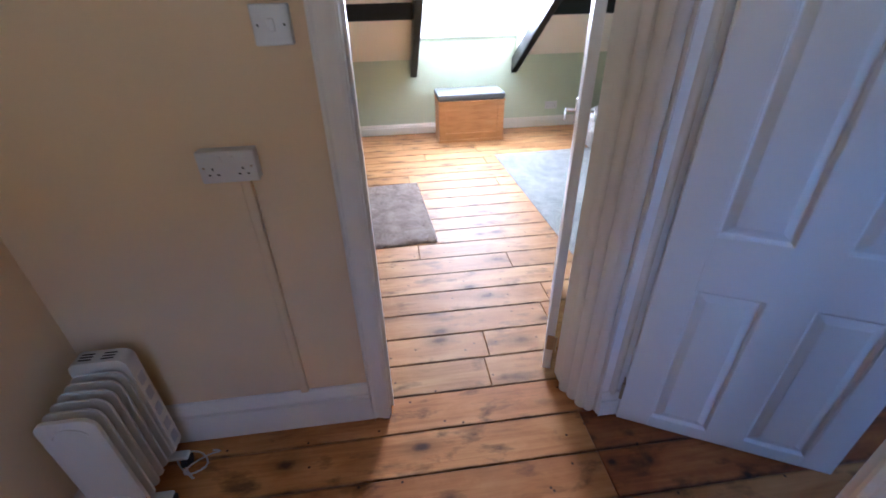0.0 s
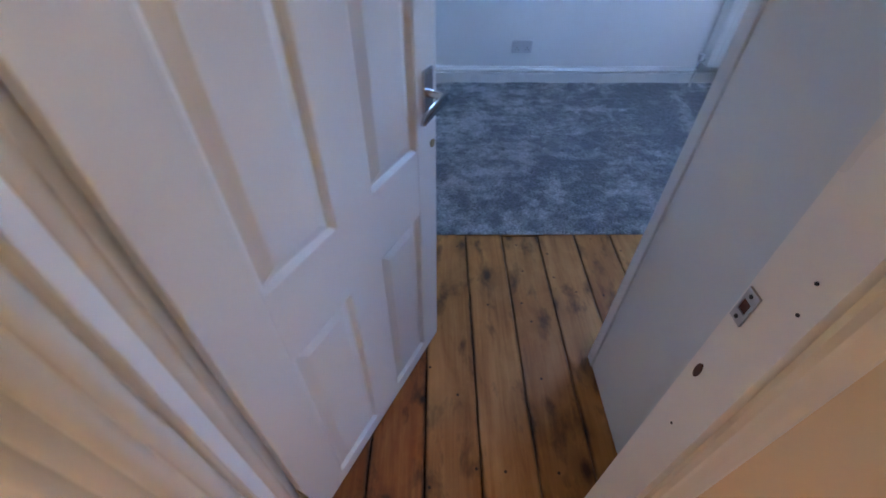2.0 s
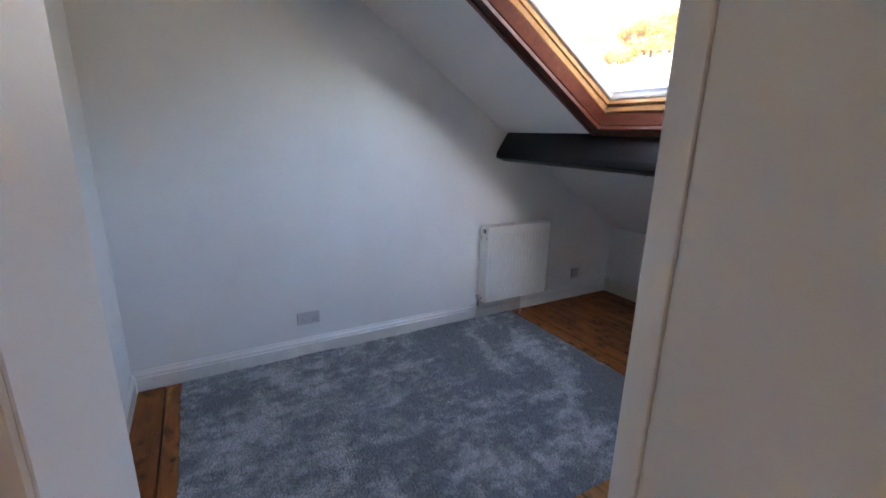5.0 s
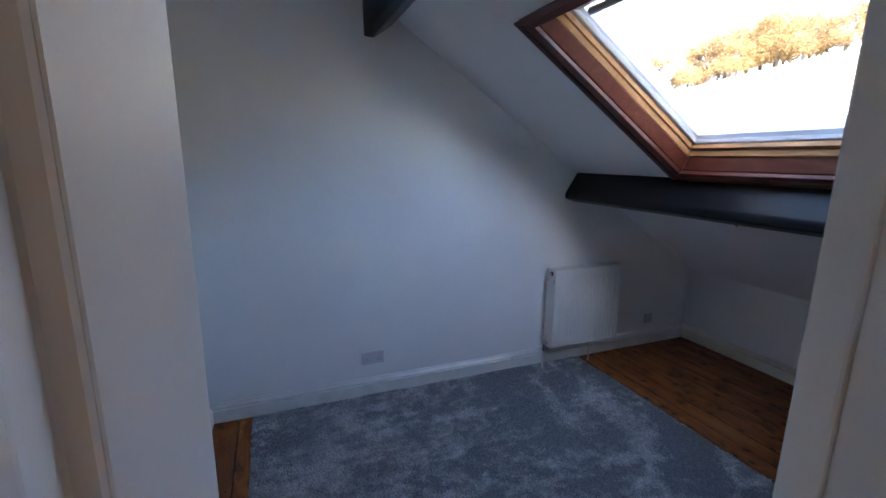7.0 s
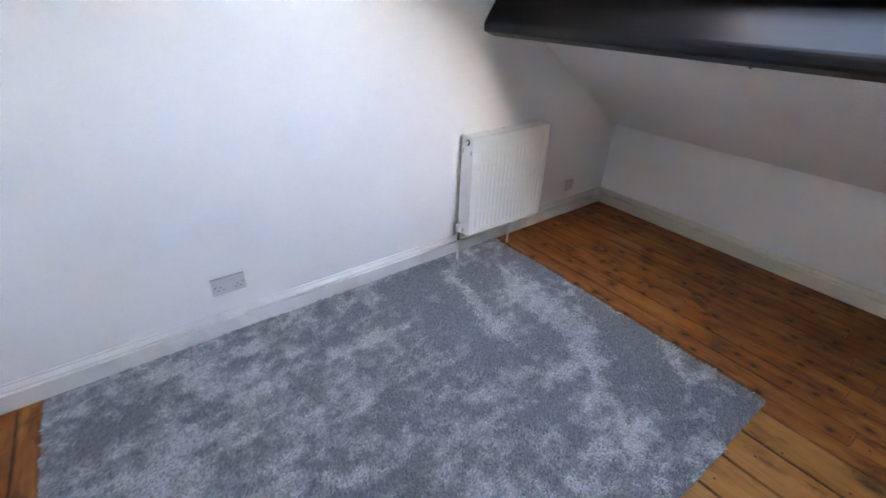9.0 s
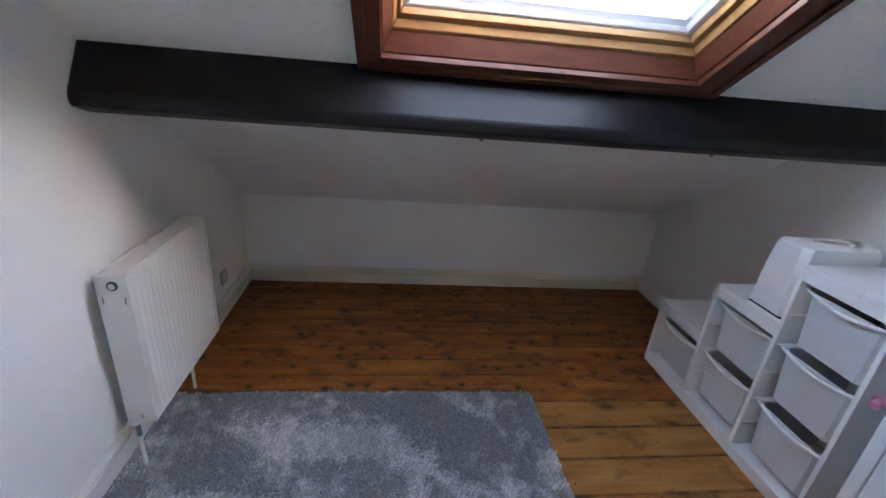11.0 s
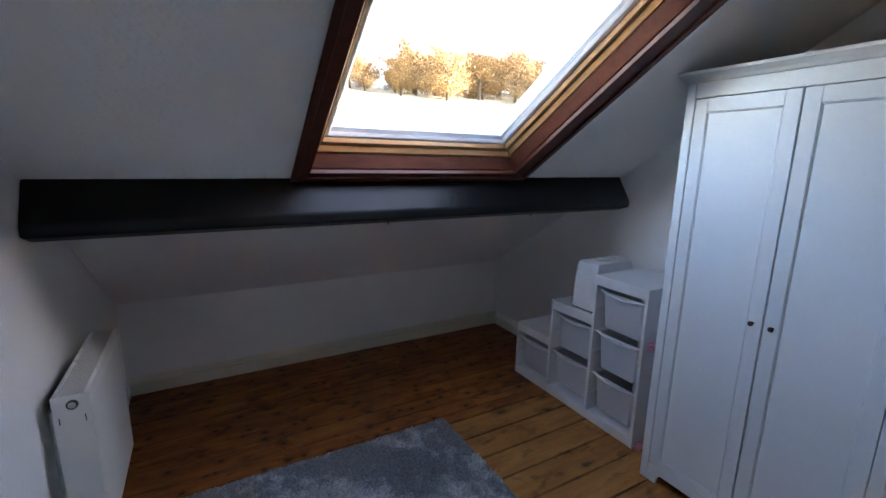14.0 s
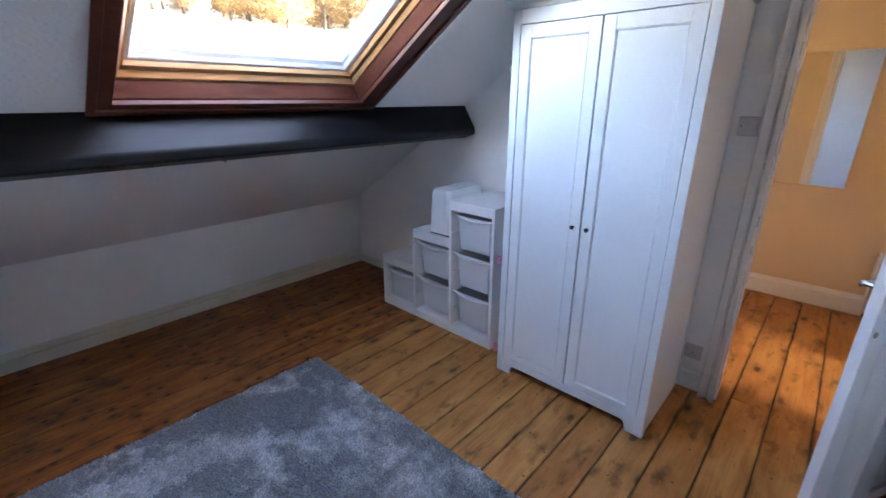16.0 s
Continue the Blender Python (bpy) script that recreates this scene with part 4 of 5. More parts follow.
# ---------------------------------------------------------------- stepped storage unit
def storage():
    xb, xf = XW + 0.020, 2.047
    ys = (-0.040, 0.310, 0.660, 1.010)
    tops = (0.405, 0.680, 0.940)
    s = thing("storage_unit", pose(xb, ys[0], 0), "white stepped storage unit holding frosted plastic bins", "storage unit")
    D, t = xf - xb, 0.018
    Y = [y - ys[0] for y in ys]
    heights = (tops[0], tops[1], tops[2], tops[2])
    for k in range(4):
        a = Y[k] - (0 if k == 0 else (t if k == 3 else t / 2))
        part("side_panel", box(B(), 0, D, a, a + t, 0, heights[k] - (0.0 if k in (1, 2) else t), 0.0015), M_STORE, s)
    for k in range(3):
        a = Y[k] + (0 if k == 0 else t / 2)
        b = Y[k + 1] - (0 if k < 2 else 0) - (t / 2 if k < 2 else 0)
        part("top_panel", box(B(), 0, D, a + (0.0005 if k else 0), b, tops[k] - t, tops[k], 0.0015), M_STORE, s)
        part("front_rail", box(B(), D - 0.016, D - 0.001, a + t * (k == 0), b - t * (k == 2), tops[k] - t - 0.042, tops[k] - t - 0.0005), M_STORE, s)
        part("base_panel", box(B(), 0, D, a + t * (k == 0), b - t * (k == 2), 0.040, 0.058), M_STORE, s)
        part("plinth", box(B(), D - 0.030, D - 0.002, a + t * (k == 0), b - t * (k == 2), 0, 0.0395), M_STORE, s)
        part("back_panel", box(B(), 0.0, 0.006, a + t * (k == 0), b - t * (k == 2), 0.058, tops[k] - t), M_STORE, s)
        n = k + 1
        step = (tops[k] - t - 0.058 - 0.042) / n
        ya, yb = a + (t if k == 0 else 0) + 0.004, b - (t if k == 2 else 0) - 0.004
        for r in range(2 * n):
            z = 0.058 + (r + 0.9) * step / 2
            if z > tops[k] - 0.075:
                continue
            for yy in (ya - 0.004, yb - 0.006):
                part("runner", box(B(), 0.03, D - 0.012, yy, yy + 0.010, z - 0.005, z + 0.005, 0.002), M_STORE, s)
        for r in range(n):
            z1 = 0.058 + (r + 1) * step - 0.020
            if r == n - 1:
                z1 -= 0.012 if k else 0.032
            bin_ = storage_bin(D - 0.052, yb - ya - 0.022, 0.225)
            bin_.parent = s
            bin_.location = (0.025, ya + 0.011, z1 - 0.225)


def storage_bin(L, W, H):
    """A tapered open bin with a rolled rim; local origin at its back lower corner."""
    bm = B()
    tp, th = 0.018, 0.003

    def ring(z, ins, cut=0.018):
        x0, x1, y0, y1 = ins, L - ins, ins, W - ins
        return [bm.verts.new(p) for p in ((x0, y0, z), (x1 - cut, y0, z), (x1, y0 + cut, z), (x1, y1 - cut, z), (x1 - cut, y1, z), (x0, y1, z))]
    rs = [ring(0.0, tp), ring(H, 0.004), ring(H, 0.004 + th), ring(0.004, tp + th)]
    for a, b in zip(rs, rs[1:]):
        for i in range(6):
            bm.faces.new((a[i], a[(i + 1) % 6], b[(i + 1) % 6], b[i]))
    bm.faces.new(rs[0][::-1])
    bm.faces.new(rs[-1])
    ob = part("bin", bm, M_BIN, None, "frosted white plastic bin")
    # rim that bows forward and down at the front
    pts = [(0.0, -0.006, H), (L * 0.8, -0.006, H)]
    pts += [(L - 0.005 + 0.012 * math.sin(math.pi * f), -0.006 + (W + 0.012) * f, H - 0.020 * math.sin(math.pi * f)) for f in (0.0, 0.12, 0.25, 0.4, 0.5, 0.6, 0.75, 0.88, 1.0)]
    pts += [(L * 0.8, W + 0.006, H), (0.0, W + 0.006, H)]
    part("rim", tube(B(), pts, 0.007, 8), M_STORE, ob, "white rolled rim", smooth=True)
    return ob


storage()

# white plastic appliance on the middle step
unit = thing("plastic_caddy", pose(1.655, 0.446, 0.680), "white tapered plastic box on the storage unit", "plastic box")
bm = B()
rs = []
for z, ins, c in ((0.012, 0.0, 0.018), (0.20, 0.004, 0.022), (0.285, 0.008, 0.026), (0.304, 0.016, 0.028), (0.310, 0.034, 0.03)):
    x0, x1, y0, y1 = ins * 0.4, 0.37 - ins, ins, 0.182 - ins
    rs.append([bm.verts.new(p) for p in ((x0, y0 + c, z), (x0 + c, y0, z), (x1 - c, y0, z), (x1, y0 + c, z), (x1, y1 - c, z), (x1 - c, y1, z), (x0 + c, y1, z), (x0, y1 - c, z))])
for a, b in zip(rs, rs[1:]):
    for i in range(8):
        bm.faces.new((a[i], a[(i + 1) % 8], b[(i + 1) % 8], b[i]))
bm.faces.new(rs[0][::-1])
bm.faces.new(rs[-1])
part("body", bm, M_STORE, unit, smooth=True)
part("base", box(B(), 0.006, 0.362, 0.008, 0.174, 0.0, 0.012), M_DARK, unit, "dark rubber base")
bm = B()
pts = [(0.17 + 0.085 * math.cos(a), 0.091 + 0.035 * math.sin(a), 0.312) for a in [i * math.pi / 12 for i in range(25)]]
part("top_rim", tube(bm, pts, 0.004, 6), M_STORE, unit, smooth=True)

# pink hooks between the unit and the wardrobe
for z, nm in ((0.62, "pink_hook"), (0.035, "pink_toy")):
    ob = thing(nm, pose(1.99, 1.012, z - 0.02), "small pink plastic piece between the storage unit and the wardrobe", "plastic piece")
    bm = B()
    cyl(bm, (0, 0.0, 0.0 if z < 0.1 else 0.02), (0.0, 0.045, 0.0 if z < 0.1 else 0.02), 0.016, 14)
    cyl(bm, (0.02, 0.020, 0.0 if z < 0.1 else 0.02), (0.05, 0.036, 0.0 if z < 0.1 else 0.02), 0.013, 12)
    part("clip", bm, M_PINK, ob, smooth=True)


# ---------------------------------------------------------------- rugs
def rug(name, x0, x1, y0, y1, h, material, turn, label, step=0.014, seed=1.0):
    """A pile surface with an uneven top and ragged, rounded edges."""
    W, L = x1 - x0, y1 - y0
    r = thing(name, pose((x0 + x1) / 2, (y0 + y1) / 2, 0.0, 0, 0, turn), label, "rug")
    nx, ny = int(W / step), int(L / step)
    bm = B()
    grid = []
    for i in range(nx + 1):
        col = []
        for j in range(ny + 1):
            x, y = -W / 2 + W * i / nx, -L / 2 + L * j / ny
            edge = min(i, nx - i, j, ny - j) * step
            z = h * min(1.0, 0.35 + edge / 0.02 * 0.65)
            z += (noise.noise((x * 26 + seed, y * 26, 0)) * 0.0022 + noise.noise((x * 5, y * 5, seed)) * 0.0016) * min(1, edge / 0.02)
            if edge == 0:
                x += noise.noise((x * 70, y * 70, seed)) * 0.004
                y += noise.noise((x * 70, y * 70, seed + 9)) * 0.004
            col.append(bm.verts.new((x, y, max(z, 0.002))))
        grid.append(col)
    for i in range(nx):
        for j in range(ny):
            bm.faces.new((grid[i][j], grid[i + 1][j], grid[i + 1][j + 1], grid[i][j + 1]))
    rim = [grid[i][0] for i in range(nx)] + [grid[nx][j] for j in range(ny)] + [grid[i][ny] for i in range(nx, 0, -1)] + [grid[0][j] for j in range(ny, 0, -1)]
    low = [bm.verts.new((v.co.x, v.co.y, 0.0)) for v in rim]
    for k in range(len(rim)):
        q = (k + 1) % len(rim)
        bm.faces.new((rim[k], low[k], low[q], rim[q]))
    part("rug_top", bm, material, r, smooth=True)
    part("backing", box(B(), -W / 2 + 0.001, W / 2 - 0.001, -L / 2 + 0.001, L / 2 - 0.001, 0.0005, 0.003), M_RUG_EDGE, r, "dark woven backing")
    return r


def inside(p, poly):
    """Whether a point of the plan lies in an outline."""
    hit = False
    for (ax, ay), (bx, by) in zip(poly, poly[1:] + poly[:1]):
        if (ay > p[1]) != (by > p[1]) and p[0] < (bx - ax) * (p[1] - ay) / (by - ay) + ax:
            hit = not hit
    return hit


# strokes left by the last brushing, in the plan: lit and shaded looks put into the tuft colours
LIT_LIE = [[(4.38, 0.80), (4.10, 0.80), (3.66, 0.90), (3.84, 0.96)], [(4.32, 0.47), (3.96, 0.45), (3.55, 0.50), (3.36, 0.76), (3.62, 0.66), (4.05, 0.66)],
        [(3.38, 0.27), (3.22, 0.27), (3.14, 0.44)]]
SHADED_LIE = [[(4.56, 1.26), (3.70, 1.24), (3.62, 0.98), (4.40, 0.86), (4.56, 0.60)], [(3.9, 0.28), (3.45, 0.28), (3.05, 0.50), (3.25, 0.80), (3.50, 0.48)]]


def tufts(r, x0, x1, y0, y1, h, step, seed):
    """Cut pile: small leaning tufts; the light and shade of brushed patches with ragged edges is put into their tones.
    """
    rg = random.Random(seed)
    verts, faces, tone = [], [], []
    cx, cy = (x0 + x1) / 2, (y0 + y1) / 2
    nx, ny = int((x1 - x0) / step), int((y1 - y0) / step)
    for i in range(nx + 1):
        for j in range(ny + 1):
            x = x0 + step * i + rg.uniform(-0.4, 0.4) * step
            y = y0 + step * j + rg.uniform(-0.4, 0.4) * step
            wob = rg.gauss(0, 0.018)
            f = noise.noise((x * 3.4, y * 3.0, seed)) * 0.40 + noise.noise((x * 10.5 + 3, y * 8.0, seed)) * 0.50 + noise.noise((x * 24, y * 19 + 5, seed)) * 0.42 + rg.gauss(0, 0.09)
            # Tones also lean paler towards larger y, where the rug looks brighter.
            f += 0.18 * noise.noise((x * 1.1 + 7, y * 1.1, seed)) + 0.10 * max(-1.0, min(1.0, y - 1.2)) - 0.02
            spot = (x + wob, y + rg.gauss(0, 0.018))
            if any(inside(spot, q) for q in LIT_LIE):
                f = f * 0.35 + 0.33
            elif any(inside(spot, q) for q in SHADED_LIE):
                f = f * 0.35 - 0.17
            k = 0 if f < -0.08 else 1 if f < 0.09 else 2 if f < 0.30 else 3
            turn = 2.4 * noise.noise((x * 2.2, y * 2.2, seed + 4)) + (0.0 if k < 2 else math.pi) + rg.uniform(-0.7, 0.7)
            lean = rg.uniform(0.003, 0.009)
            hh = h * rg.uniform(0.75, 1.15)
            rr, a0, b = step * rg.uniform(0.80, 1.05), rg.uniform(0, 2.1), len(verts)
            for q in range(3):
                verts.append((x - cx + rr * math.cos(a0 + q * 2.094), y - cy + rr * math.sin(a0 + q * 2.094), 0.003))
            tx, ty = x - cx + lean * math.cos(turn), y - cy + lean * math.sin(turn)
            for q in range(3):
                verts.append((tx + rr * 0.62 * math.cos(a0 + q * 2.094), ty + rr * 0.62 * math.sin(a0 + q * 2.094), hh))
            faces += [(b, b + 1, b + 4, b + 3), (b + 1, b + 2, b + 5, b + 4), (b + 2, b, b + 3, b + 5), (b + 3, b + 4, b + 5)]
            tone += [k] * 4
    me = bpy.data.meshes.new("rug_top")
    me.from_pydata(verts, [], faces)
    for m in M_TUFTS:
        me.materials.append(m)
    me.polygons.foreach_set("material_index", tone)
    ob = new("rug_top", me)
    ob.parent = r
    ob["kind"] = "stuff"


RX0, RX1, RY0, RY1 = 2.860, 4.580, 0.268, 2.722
big_rug = thing("rug", pose((RX0 + RX1) / 2, (RY0 + RY1) / 2, 0.0), "large grey pile rug, light and dark of its brushed patches coloured in", "rug")
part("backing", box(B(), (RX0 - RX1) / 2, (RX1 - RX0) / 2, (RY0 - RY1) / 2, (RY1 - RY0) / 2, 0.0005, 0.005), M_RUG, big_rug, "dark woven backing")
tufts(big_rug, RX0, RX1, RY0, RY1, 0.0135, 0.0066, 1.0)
rug("rug", 1.925, 3.55, 3.86, 6.045, 0.012, M_RUG_A, 2.0, "pale grey pile rug on the bedroom boards", 0.03, 4.0)
rug("rug", 0.475, 1.085, 4.40, 5.42, 0.020, M_MAT, 3.5, "small taupe shaggy bedside rug", 0.014, 7.0)


# ---------------------------------------------------------------- green bedroom things
chest = thing("blanket_chest", pose(1.385, 6.49, 0), "honey pine blanket chest with a grey padded lid", "chest")
CW, CD, CH = 0.705, 0.36, 0.420
bm = B()
for a, b, c, d in ((0, 0.07, 0.03, CH), (CW - 0.07, CW, 0.03, CH), (0.07, CW - 0.07, 0.03, 0.10), (0.07, CW - 0.07, CH - 0.08, CH)):
    box(bm, a, b, 0, 0.02, c, d, 0.002)
part("front_frame", bm, M_OAK_BOX, chest)
part("front_panel", box(B(), 0.06, CW - 0.06, 0.010, 0.016, 0.09, CH - 0.07), M_OAK_BOX, chest)
for a in (0.0, CW - 0.02):
    part("side_panel", box(B(), a, a + 0.02, 0.021, CD - 0.02, 0.03, CH, 0.002), M_OAK_BOX, chest)
part("back_panel", box(B(), 0.0, CW, CD - 0.0195, CD, 0.03, CH), M_OAK_BOX, chest)
part("plinth", box(B(), -0.006, CW + 0.006, -0.006, CD, 0.0, 0.029, 0.003), M_OAK_BOX, chest)
lid = part("lid", box(B(), -0.010, CW + 0.010, -0.010, CD, CH, CH + 0.018, 0.004), M_OAK_BOX, chest)
bm = box(B(), -0.008, CW + 0.008, -0.008, CD - 0.002, CH + 0.018, CH + 0.088, 0.022)
part("cushion", bm, M_SEAT, lid, "grey padded cushion top", smooth=True)

bag = thing("beanbag", pose(3.02, 5.95, 0), "white fluffy beanbag beside the wall", "beanbag")
bm = B()
bmesh.ops.create_icosphere(bm, subdivisions=4, radius=0.26)
for v in bm.verts:
    n = noise.noise(v.co * 6) * 0.02 + noise.noise(v.co * 22) * 0.012
    v.co += v.co.normalized() * n
    v.co.z = max(v.co.z * 0.95 + 0.235, 0.0)
part("cover", bm, M_FUR, bag, smooth=True)


# ---------------------------------------------------------------- landing things
mirror = thing("mirror", pose(XLW + 0.001, 2.235, 1.40), "tall frameless wall mirror on the cream landing wall", "mirror")
part("backing", box(B(), 0.0, 0.006, -0.247, 0.247, -0.467, 0.467), M_DARK, mirror)
part("glass", box(B(), 0.0065, 0.011, -0.25, 0.25, -0.47, 0.47, 0.0015), M_MIRROR, mirror, "silvered mirror glass")


def oil_heater():
    h = thing("oil_filled_radiator", pose(-0.10, 2.775, 0.0), "off-white oil-filled radiator on small castors in the corner", "heater")
    top, bot, hw = 0.53, 0.085, 0.080
    n, gap = 6, 0.034

    def fin_outline(w, z0, z1, r):
        pts = []
        for cx, cz, a0 in ((w - r, z1 - r, 0), (-w + r, z1 - r, 90), (-w + r, z0 + r, 180), (w - r, z0 + r, 270)):
            for k in range(5):
                a = radians(a0 + k * 22.5)
                pts.append((cx + r * math.cos(a), cz + r * math.sin(a)))
        return pts
    for k in range(n):
        y = k * gap
        bm = B()
        th = 0.006 if k else 0.012
        prism(bm, fin_outline(hw, bot, top, 0.035), 'y', y - th / 2, y + th / 2)
        cyl(bm, (0, y - 0.017 if k else y, top - 0.05), (0, y + 0.017, top - 0.05), 0.022, 14)
        cyl(bm, (0, y - 0.017 if k else y, bot + 0.05), (0, y + 0.017, bot + 0.05), 0.022, 14)
        bmesh.ops.recalc_face_normals(bm, faces=bm.faces)
        part("fin", bm, M_OIL, h, smooth=True)
    for zc in (top - 0.06, bot + 0.05):
        pts = [(0.045 * math.cos(radians(a)), -0.008, zc + 0.03 * math.sin(radians(a))) for a in range(0, 181, 15)]
        part("pressed_arch", tube(B(), pts, 0.004, 6), M_OIL, h, smooth=True)
    yb = n * gap - 0.018
    bm = B()
    prism(bm, fin_outline(hw + 0.004, bot - 0.005, top + 0.03, 0.03), 'y', yb, yb + 0.055)
    c = part("control_housing", bm, M_OIL, h, smooth=True)
    bm = B()
    for s in (-0.035, 0.03):
        for q in range(3):
            part("vent_slot", box(B(), s - 0.018, s + 0.018, yb + 0.012 + q * 0.012, yb + 0.017 + q * 0.012, top + 0.0298, top + 0.0312), M_DARK, c, "dark vent slot")
    for z in (0.45, 0.38, 0.30, 0.22, 0.15):
        part("button", box(B(), hw + 0.0035, hw + 0.006, yb + 0.012, yb + 0.042, z - 0.022, z + 0.022, 0.002), M_SASH_METAL, c, "grey control button")
    for y in (0.04, yb + 0.005):
        f = part("foot_bar", box(B(), -0.115, 0.115, y - 0.018, y + 0.018, 0.052, 0.066, 0.005), M_OIL, h, "off-white foot bar")
        for s in (-1, 1):
            part("castor", cyl(B(), (s * 0.098 - 0.012, y, 0.026), (s * 0.098 + 0.012, y, 0.026), 0.026, 16), M_DARK, f, "black castor", smooth=True)
            part("castor_arch", box(B(), s * 0.098 - 0.006, s * 0.098 + 0.006, y - 0.008, y + 0.008, 0.03, 0.053), M_OIL, f)


oil_heater()
cord = thing("power_cord", pose(0.03, 2.93, 0.0), "white power cord looped on the floor behind the heater", "cord")
pts = [(-0.06 + 0.10 * i / 40 + 0.035 * math.cos(i * 0.5), 0.02 + 0.05 * math.sin(i * 0.37), 0.006 + 0.05 * (i / 40) * abs(math.sin(i * 0.25))) for i in range(41)]
part("cable", tube(B(), pts, 0.0035, 6), M_SOCKET, cord, smooth=True)


# ---------------------------------------------------------------- outside, seen through the skylight
def hill(x, y):
    d = max(0.0, -y - 12.0)
    return -8.0 + 58.0 * (1 - math.exp(-d / 110.0)) * (0.85 + 0.25 * noise.noise((x * 0.008, y * 0.008, 3.0))) + 1.2 * noise.noise((x * 0.03, y * 0.03, 1.0))


def earth():
    k = Nodes("dry_pale_grass")
    col = k.ramp(k.noise(0.15, 5, 0.6), [(0.3, (0.30, 0.27, 0.17)), (0.55, (0.42, 0.38, 0.26)), (0.75, (0.50, 0.47, 0.36))])
    k.bump(k.noise(2.0, 4), 0.4, 0.2)
    return k.put(col, 0.95)


def leaves(name, tones):
    k = Nodes(name)
    geo = k.t.nodes.new("ShaderNodeNewGeometry")
    col = k.ramp(geo.outputs["Random Per Island"], [(0.0, tones[0]), (0.5, tones[1]), (1.0, tones[2])])
    return k.put(col, 0.85)


bm = B()
N = 90
ext = [-1500 * (abs(2 * i / N - 1) ** 2.6) * (1 if i < N / 2 else -1) for i in range(N + 1)]
grid = [[bm.verts.new((x, y, hill(x, y))) for y in ext] for x in ext]
for i in range(N):
    for j in range(N):
        bm.faces.new((grid[i][j], grid[i + 1][j], grid[i + 1][j + 1], grid[i][j + 1]))
structure("ground", bm, earth(), "pale dry grass hillside across the valley", "ground").data.shade_smooth()
M_LEAF = leaves("autumn_leaves", ((0.11, 0.066, 0.026), (0.17, 0.108, 0.042), (0.23, 0.155, 0.066)))
M_BARK = wood("bark", ((0.03, 0.024, 0.018), (0.05, 0.04, 0.03), (0.08, 0.065, 0.05)), (20.0, 20.0, 4.0), 0.9)
M_BRICK = paint("pale_render", (0.40, 0.34, 0.28), 0.8)
M_TILE = paint("dark_slate", (0.07, 0.07, 0.08), 0.7)


def tree(seed):
    rng = random.Random(seed)
    h = 9.0
    t = thing("tree", pose(0, 0, 0), "autumn tree with sparse brown foliage on the hillside", "tree", "trees on the hillside")
    bm = B()
    trunk_top = Vector((rng.uniform(-0.4, 0.4), rng.uniform(-0.4, 0.4), h * 0.45))
    cyl(bm, (0, 0, -0.5), trunk_top, 0.30, 8, 0.17)
    tips = []
    for k in range(9):
        a, r = k * 2.4, rng.uniform(1.4, 3.0)
        start = trunk_top * rng.uniform(0.6, 1.0)
        tip = Vector((math.cos(a) * r, math.sin(a) * r, h * rng.uniform(0.20, 0.95)))
        cyl(bm, start, tip, 0.11, 6, 0.03)
        tips.append(tip)
    part("trunk", bm, M_BARK, t)
    verts, faces = [], []
    for tip in tips:
        for _ in range(420):
            c = tip + Vector((rng.gauss(0, 0.95), rng.gauss(0, 0.95), rng.gauss(0, 0.75)))
            u = Vector((rng.uniform(-1, 1), rng.uniform(-1, 1), rng.uniform(-1, 1))).normalized()
            v = u.orthogonal().normalized()
            s = rng.uniform(0.08, 0.24)
            b = len(verts)
            verts += [c - u * s, c + v * s * 0.6, c + u * s, c - v * s * 0.6]
            faces.append((b, b + 1, b + 2, b + 3))
    me = bpy.data.meshes.new("crown")
    me.from_pydata([tuple(v) for v in verts], [], faces)
    me.materials.append(M_LEAF)
    crown = new("crown", me)
    crown.parent = t
    crown["kind"] = "stuff"
    return t


trees = [tree(s) for s in (3, 8, 21)]
rng = random.Random(11)
spots = []
for k in range(260):
    x, y = rng.uniform(-150, 130), rng.uniform(-165, -112)
    if all((x - a) ** 2 + (y - b) ** 2 > 38 for a, b in spots):
        spots.append((x, y))
for k, (x, y) in enumerate(spots):
    s = rng.uniform(1.1, 1.9)
    m = Matrix.Translation((x, y, hill(x, y))) @ Matrix.Rotation(rng.uniform(0, 6.28), 4, 'Z')
    if k < 3:
        trees[k].matrix_basis = m @ Matrix.Diagonal((s, s, s, 1))
    else:
        c = copy_thing(trees[k % 3], m)
        c.scale = (s, s, s)


def house(x, y, turn, w, d, h):
    g = hill(x, y)
    ob = thing("house", pose(x, y, g, 0, 0, turn), "pale rendered house with a slate roof on the hillside", "house", "houses on the hillside")
    part("wall", prism(B(), [(-w / 2, -1.0), (w / 2, -1.0), (w / 2, h), (0, h + w * 0.38), (-w / 2, h)], 'y', -d / 2, d / 2), M_BRICK, ob)
    bm = B()
    for s in (-1, 1):
        prism(bm, [(0, h + w * 0.38 + 0.05), (s * (w / 2 + 0.4), h - 0.25), (s * (w / 2 + 0.4), h - 0.05), (0, h + w * 0.38 + 0.27)], 'y', -d / 2 - 0.3, d / 2 + 0.3)
    part("roof", bm, M_TILE, ob)
    part("chimney", box(B(), -0.4, 0.4, -d / 2 + 0.2, -d / 2 + 1.0, h, h + w * 0.38 + 1.2), M_BRICK, ob)
    for s in (-1, 1):
        for wy in (-d / 4, d / 4):
            for z in (1.0, 3.6):
                part("window", box(B(), s * w / 2 - 0.04, s * w / 2 + 0.04, wy - 0.5, wy + 0.5, z, z + 1.3), M_TILE, ob)


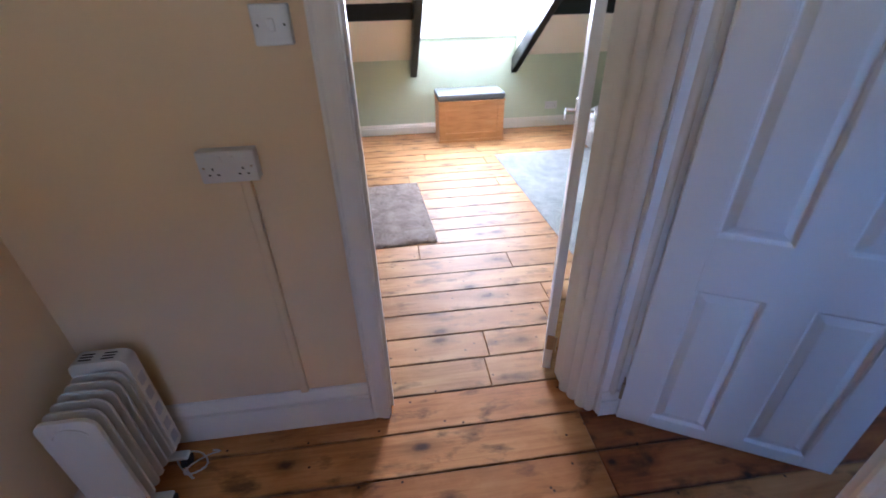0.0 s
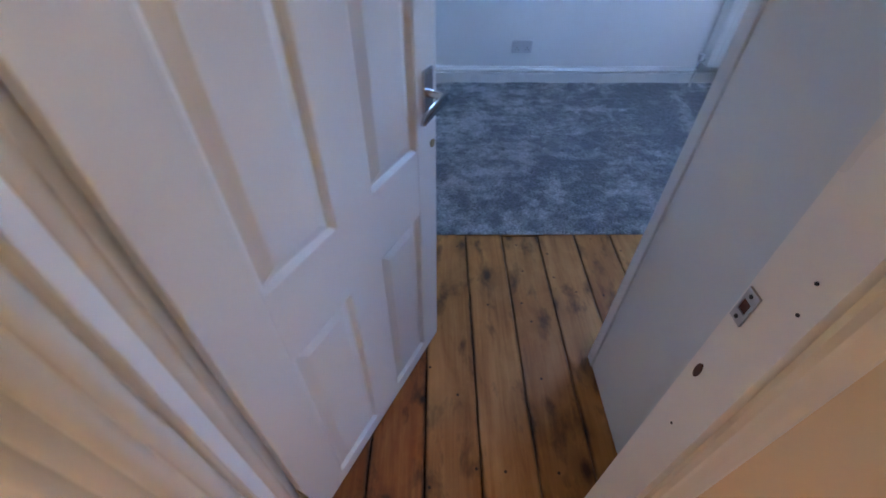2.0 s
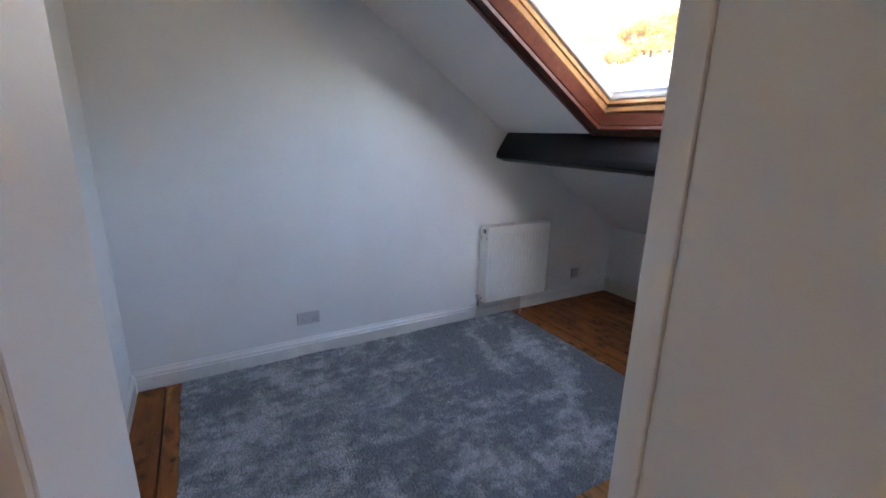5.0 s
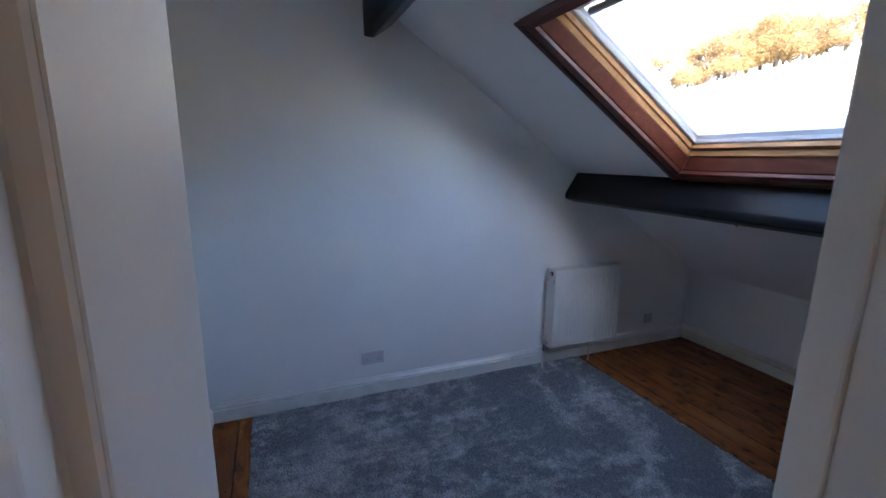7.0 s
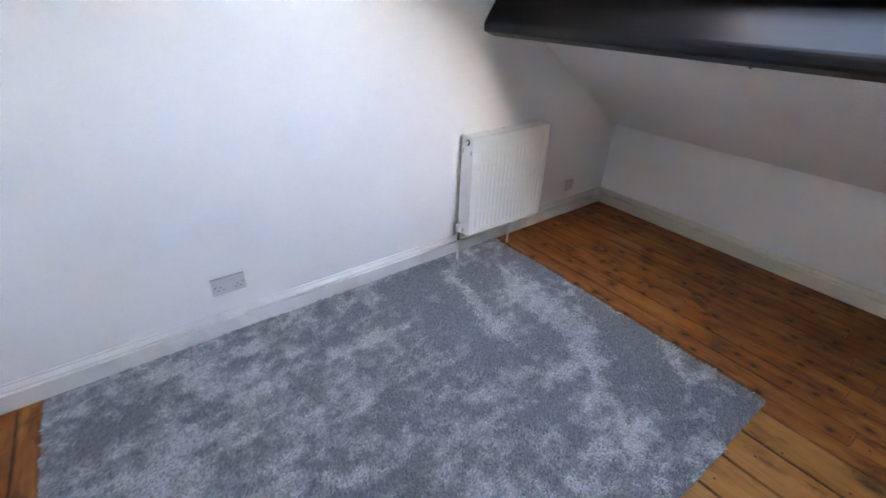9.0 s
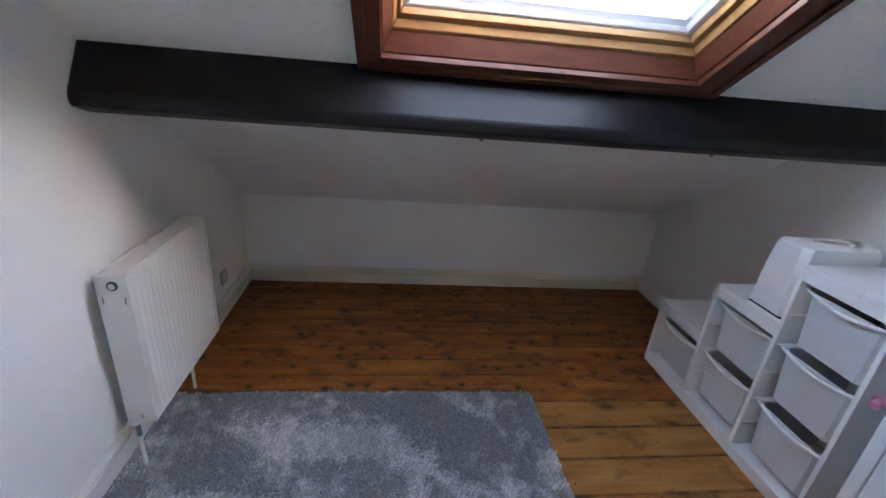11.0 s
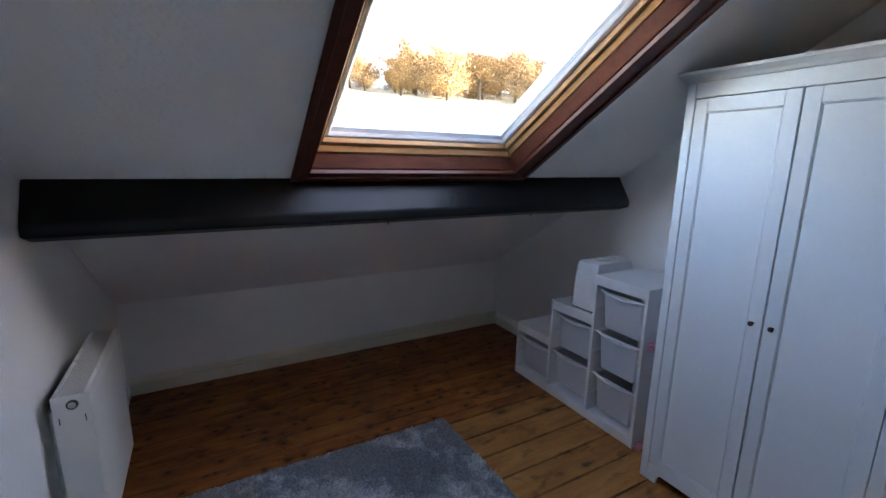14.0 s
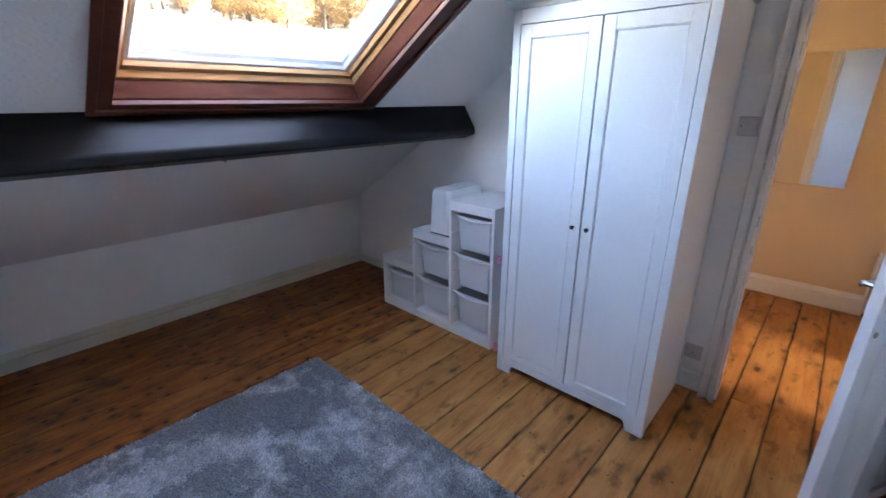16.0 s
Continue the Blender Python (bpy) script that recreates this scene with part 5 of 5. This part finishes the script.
for a in ((-112.0, -104.0, 25, 8, 10, 5.5), (-128.0, -100.0, 12, 8, 9, 5.5), (-99.0, -106.0, 40, 8, 11, 5.5)):
    house(*a)


# ---------------------------------------------------------------- floorboards, one by one
def board(x0, x1, y0, y1, material):
    """One plank with eased edges; a hair high or low."""
    bm = B()
    g, c = rng.uniform(0.0013, 0.0027), 0.003
    x0, x1, y0, y1 = x0 + 0.0012, x1 - 0.0012, y0 + g, y1 - g
    lo = [bm.verts.new(p) for p in ((x0, y0, -0.021), (x1, y0, -0.021), (x1, y1, -0.021), (x0, y1, -0.021))]
    mi = [bm.verts.new(p) for p in ((x0, y0, -c), (x1, y0, -c), (x1, y1, -c), (x0, y1, -c))]
    hi = [bm.verts.new(p) for p in ((x0 + c, y0 + c, 0.0), (x1 - c, y0 + c, 0.0), (x1 - c, y1 - c, 0.0), (x0 + c, y1 - c, 0.0))]
    for a, b in ((lo, mi), (mi, hi)):
        for i in range(4):
            bm.faces.new((a[i], a[(i + 1) % 4], b[(i + 1) % 4], b[i]))
    bm.faces.new(hi)
    ob = part("board", bm, material, floor)
    ob.location.z = rng.uniform(-0.0012, 0.0)


rng = random.Random(5)
y = YS
rows = []
while y < 0.30:
    wid = rng.choice((0.115, 0.125, 0.135))
    rows.append((y, min(y + wid, 0.325) if y + wid > 0.27 else y + wid))
    y = rows[-1][1]
k0 = round((2.095 - y) / 0.177)
edges = [y + (2.095 - y) * i / k0 for i in range(k0 + 1)]
rows += list(zip(edges, edges[1:]))
y = 2.095
while y < YA:
    rows.append((y, min(y + 0.177, YA)))
    y += 0.177
for r, (a, b) in enumerate(rows):
    if b <= YL0 + 0.05:
        xs = [XP, XE]
    elif b <= YN + 0.06:
        xs = [XLW, XE]
    else:
        xs = [XAW, XAE]
    joint = xs[0] + (xs[1] - xs[0]) * rng.uniform(0.25, 0.75)
    if 3.13 < a < 3.45:
        joint = 1.20 + 0.03 * (a > 3.3)
    if a < 0.3:
        joint = rng.uniform(2.4, 3.4)
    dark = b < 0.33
    cuts = [xs[0], joint, xs[1]]
    if 1.75 < a < 3.0:
        cuts = [xs[0], XP - 0.02, XE] if r % 2 else [xs[0], 2.80 + 0.3 * rng.random(), XE]
    if 2.6 < a < 2.95:
        cuts = [xs[0], XP - 0.02, XE]
    for p, q in zip(cuts, cuts[1:]):
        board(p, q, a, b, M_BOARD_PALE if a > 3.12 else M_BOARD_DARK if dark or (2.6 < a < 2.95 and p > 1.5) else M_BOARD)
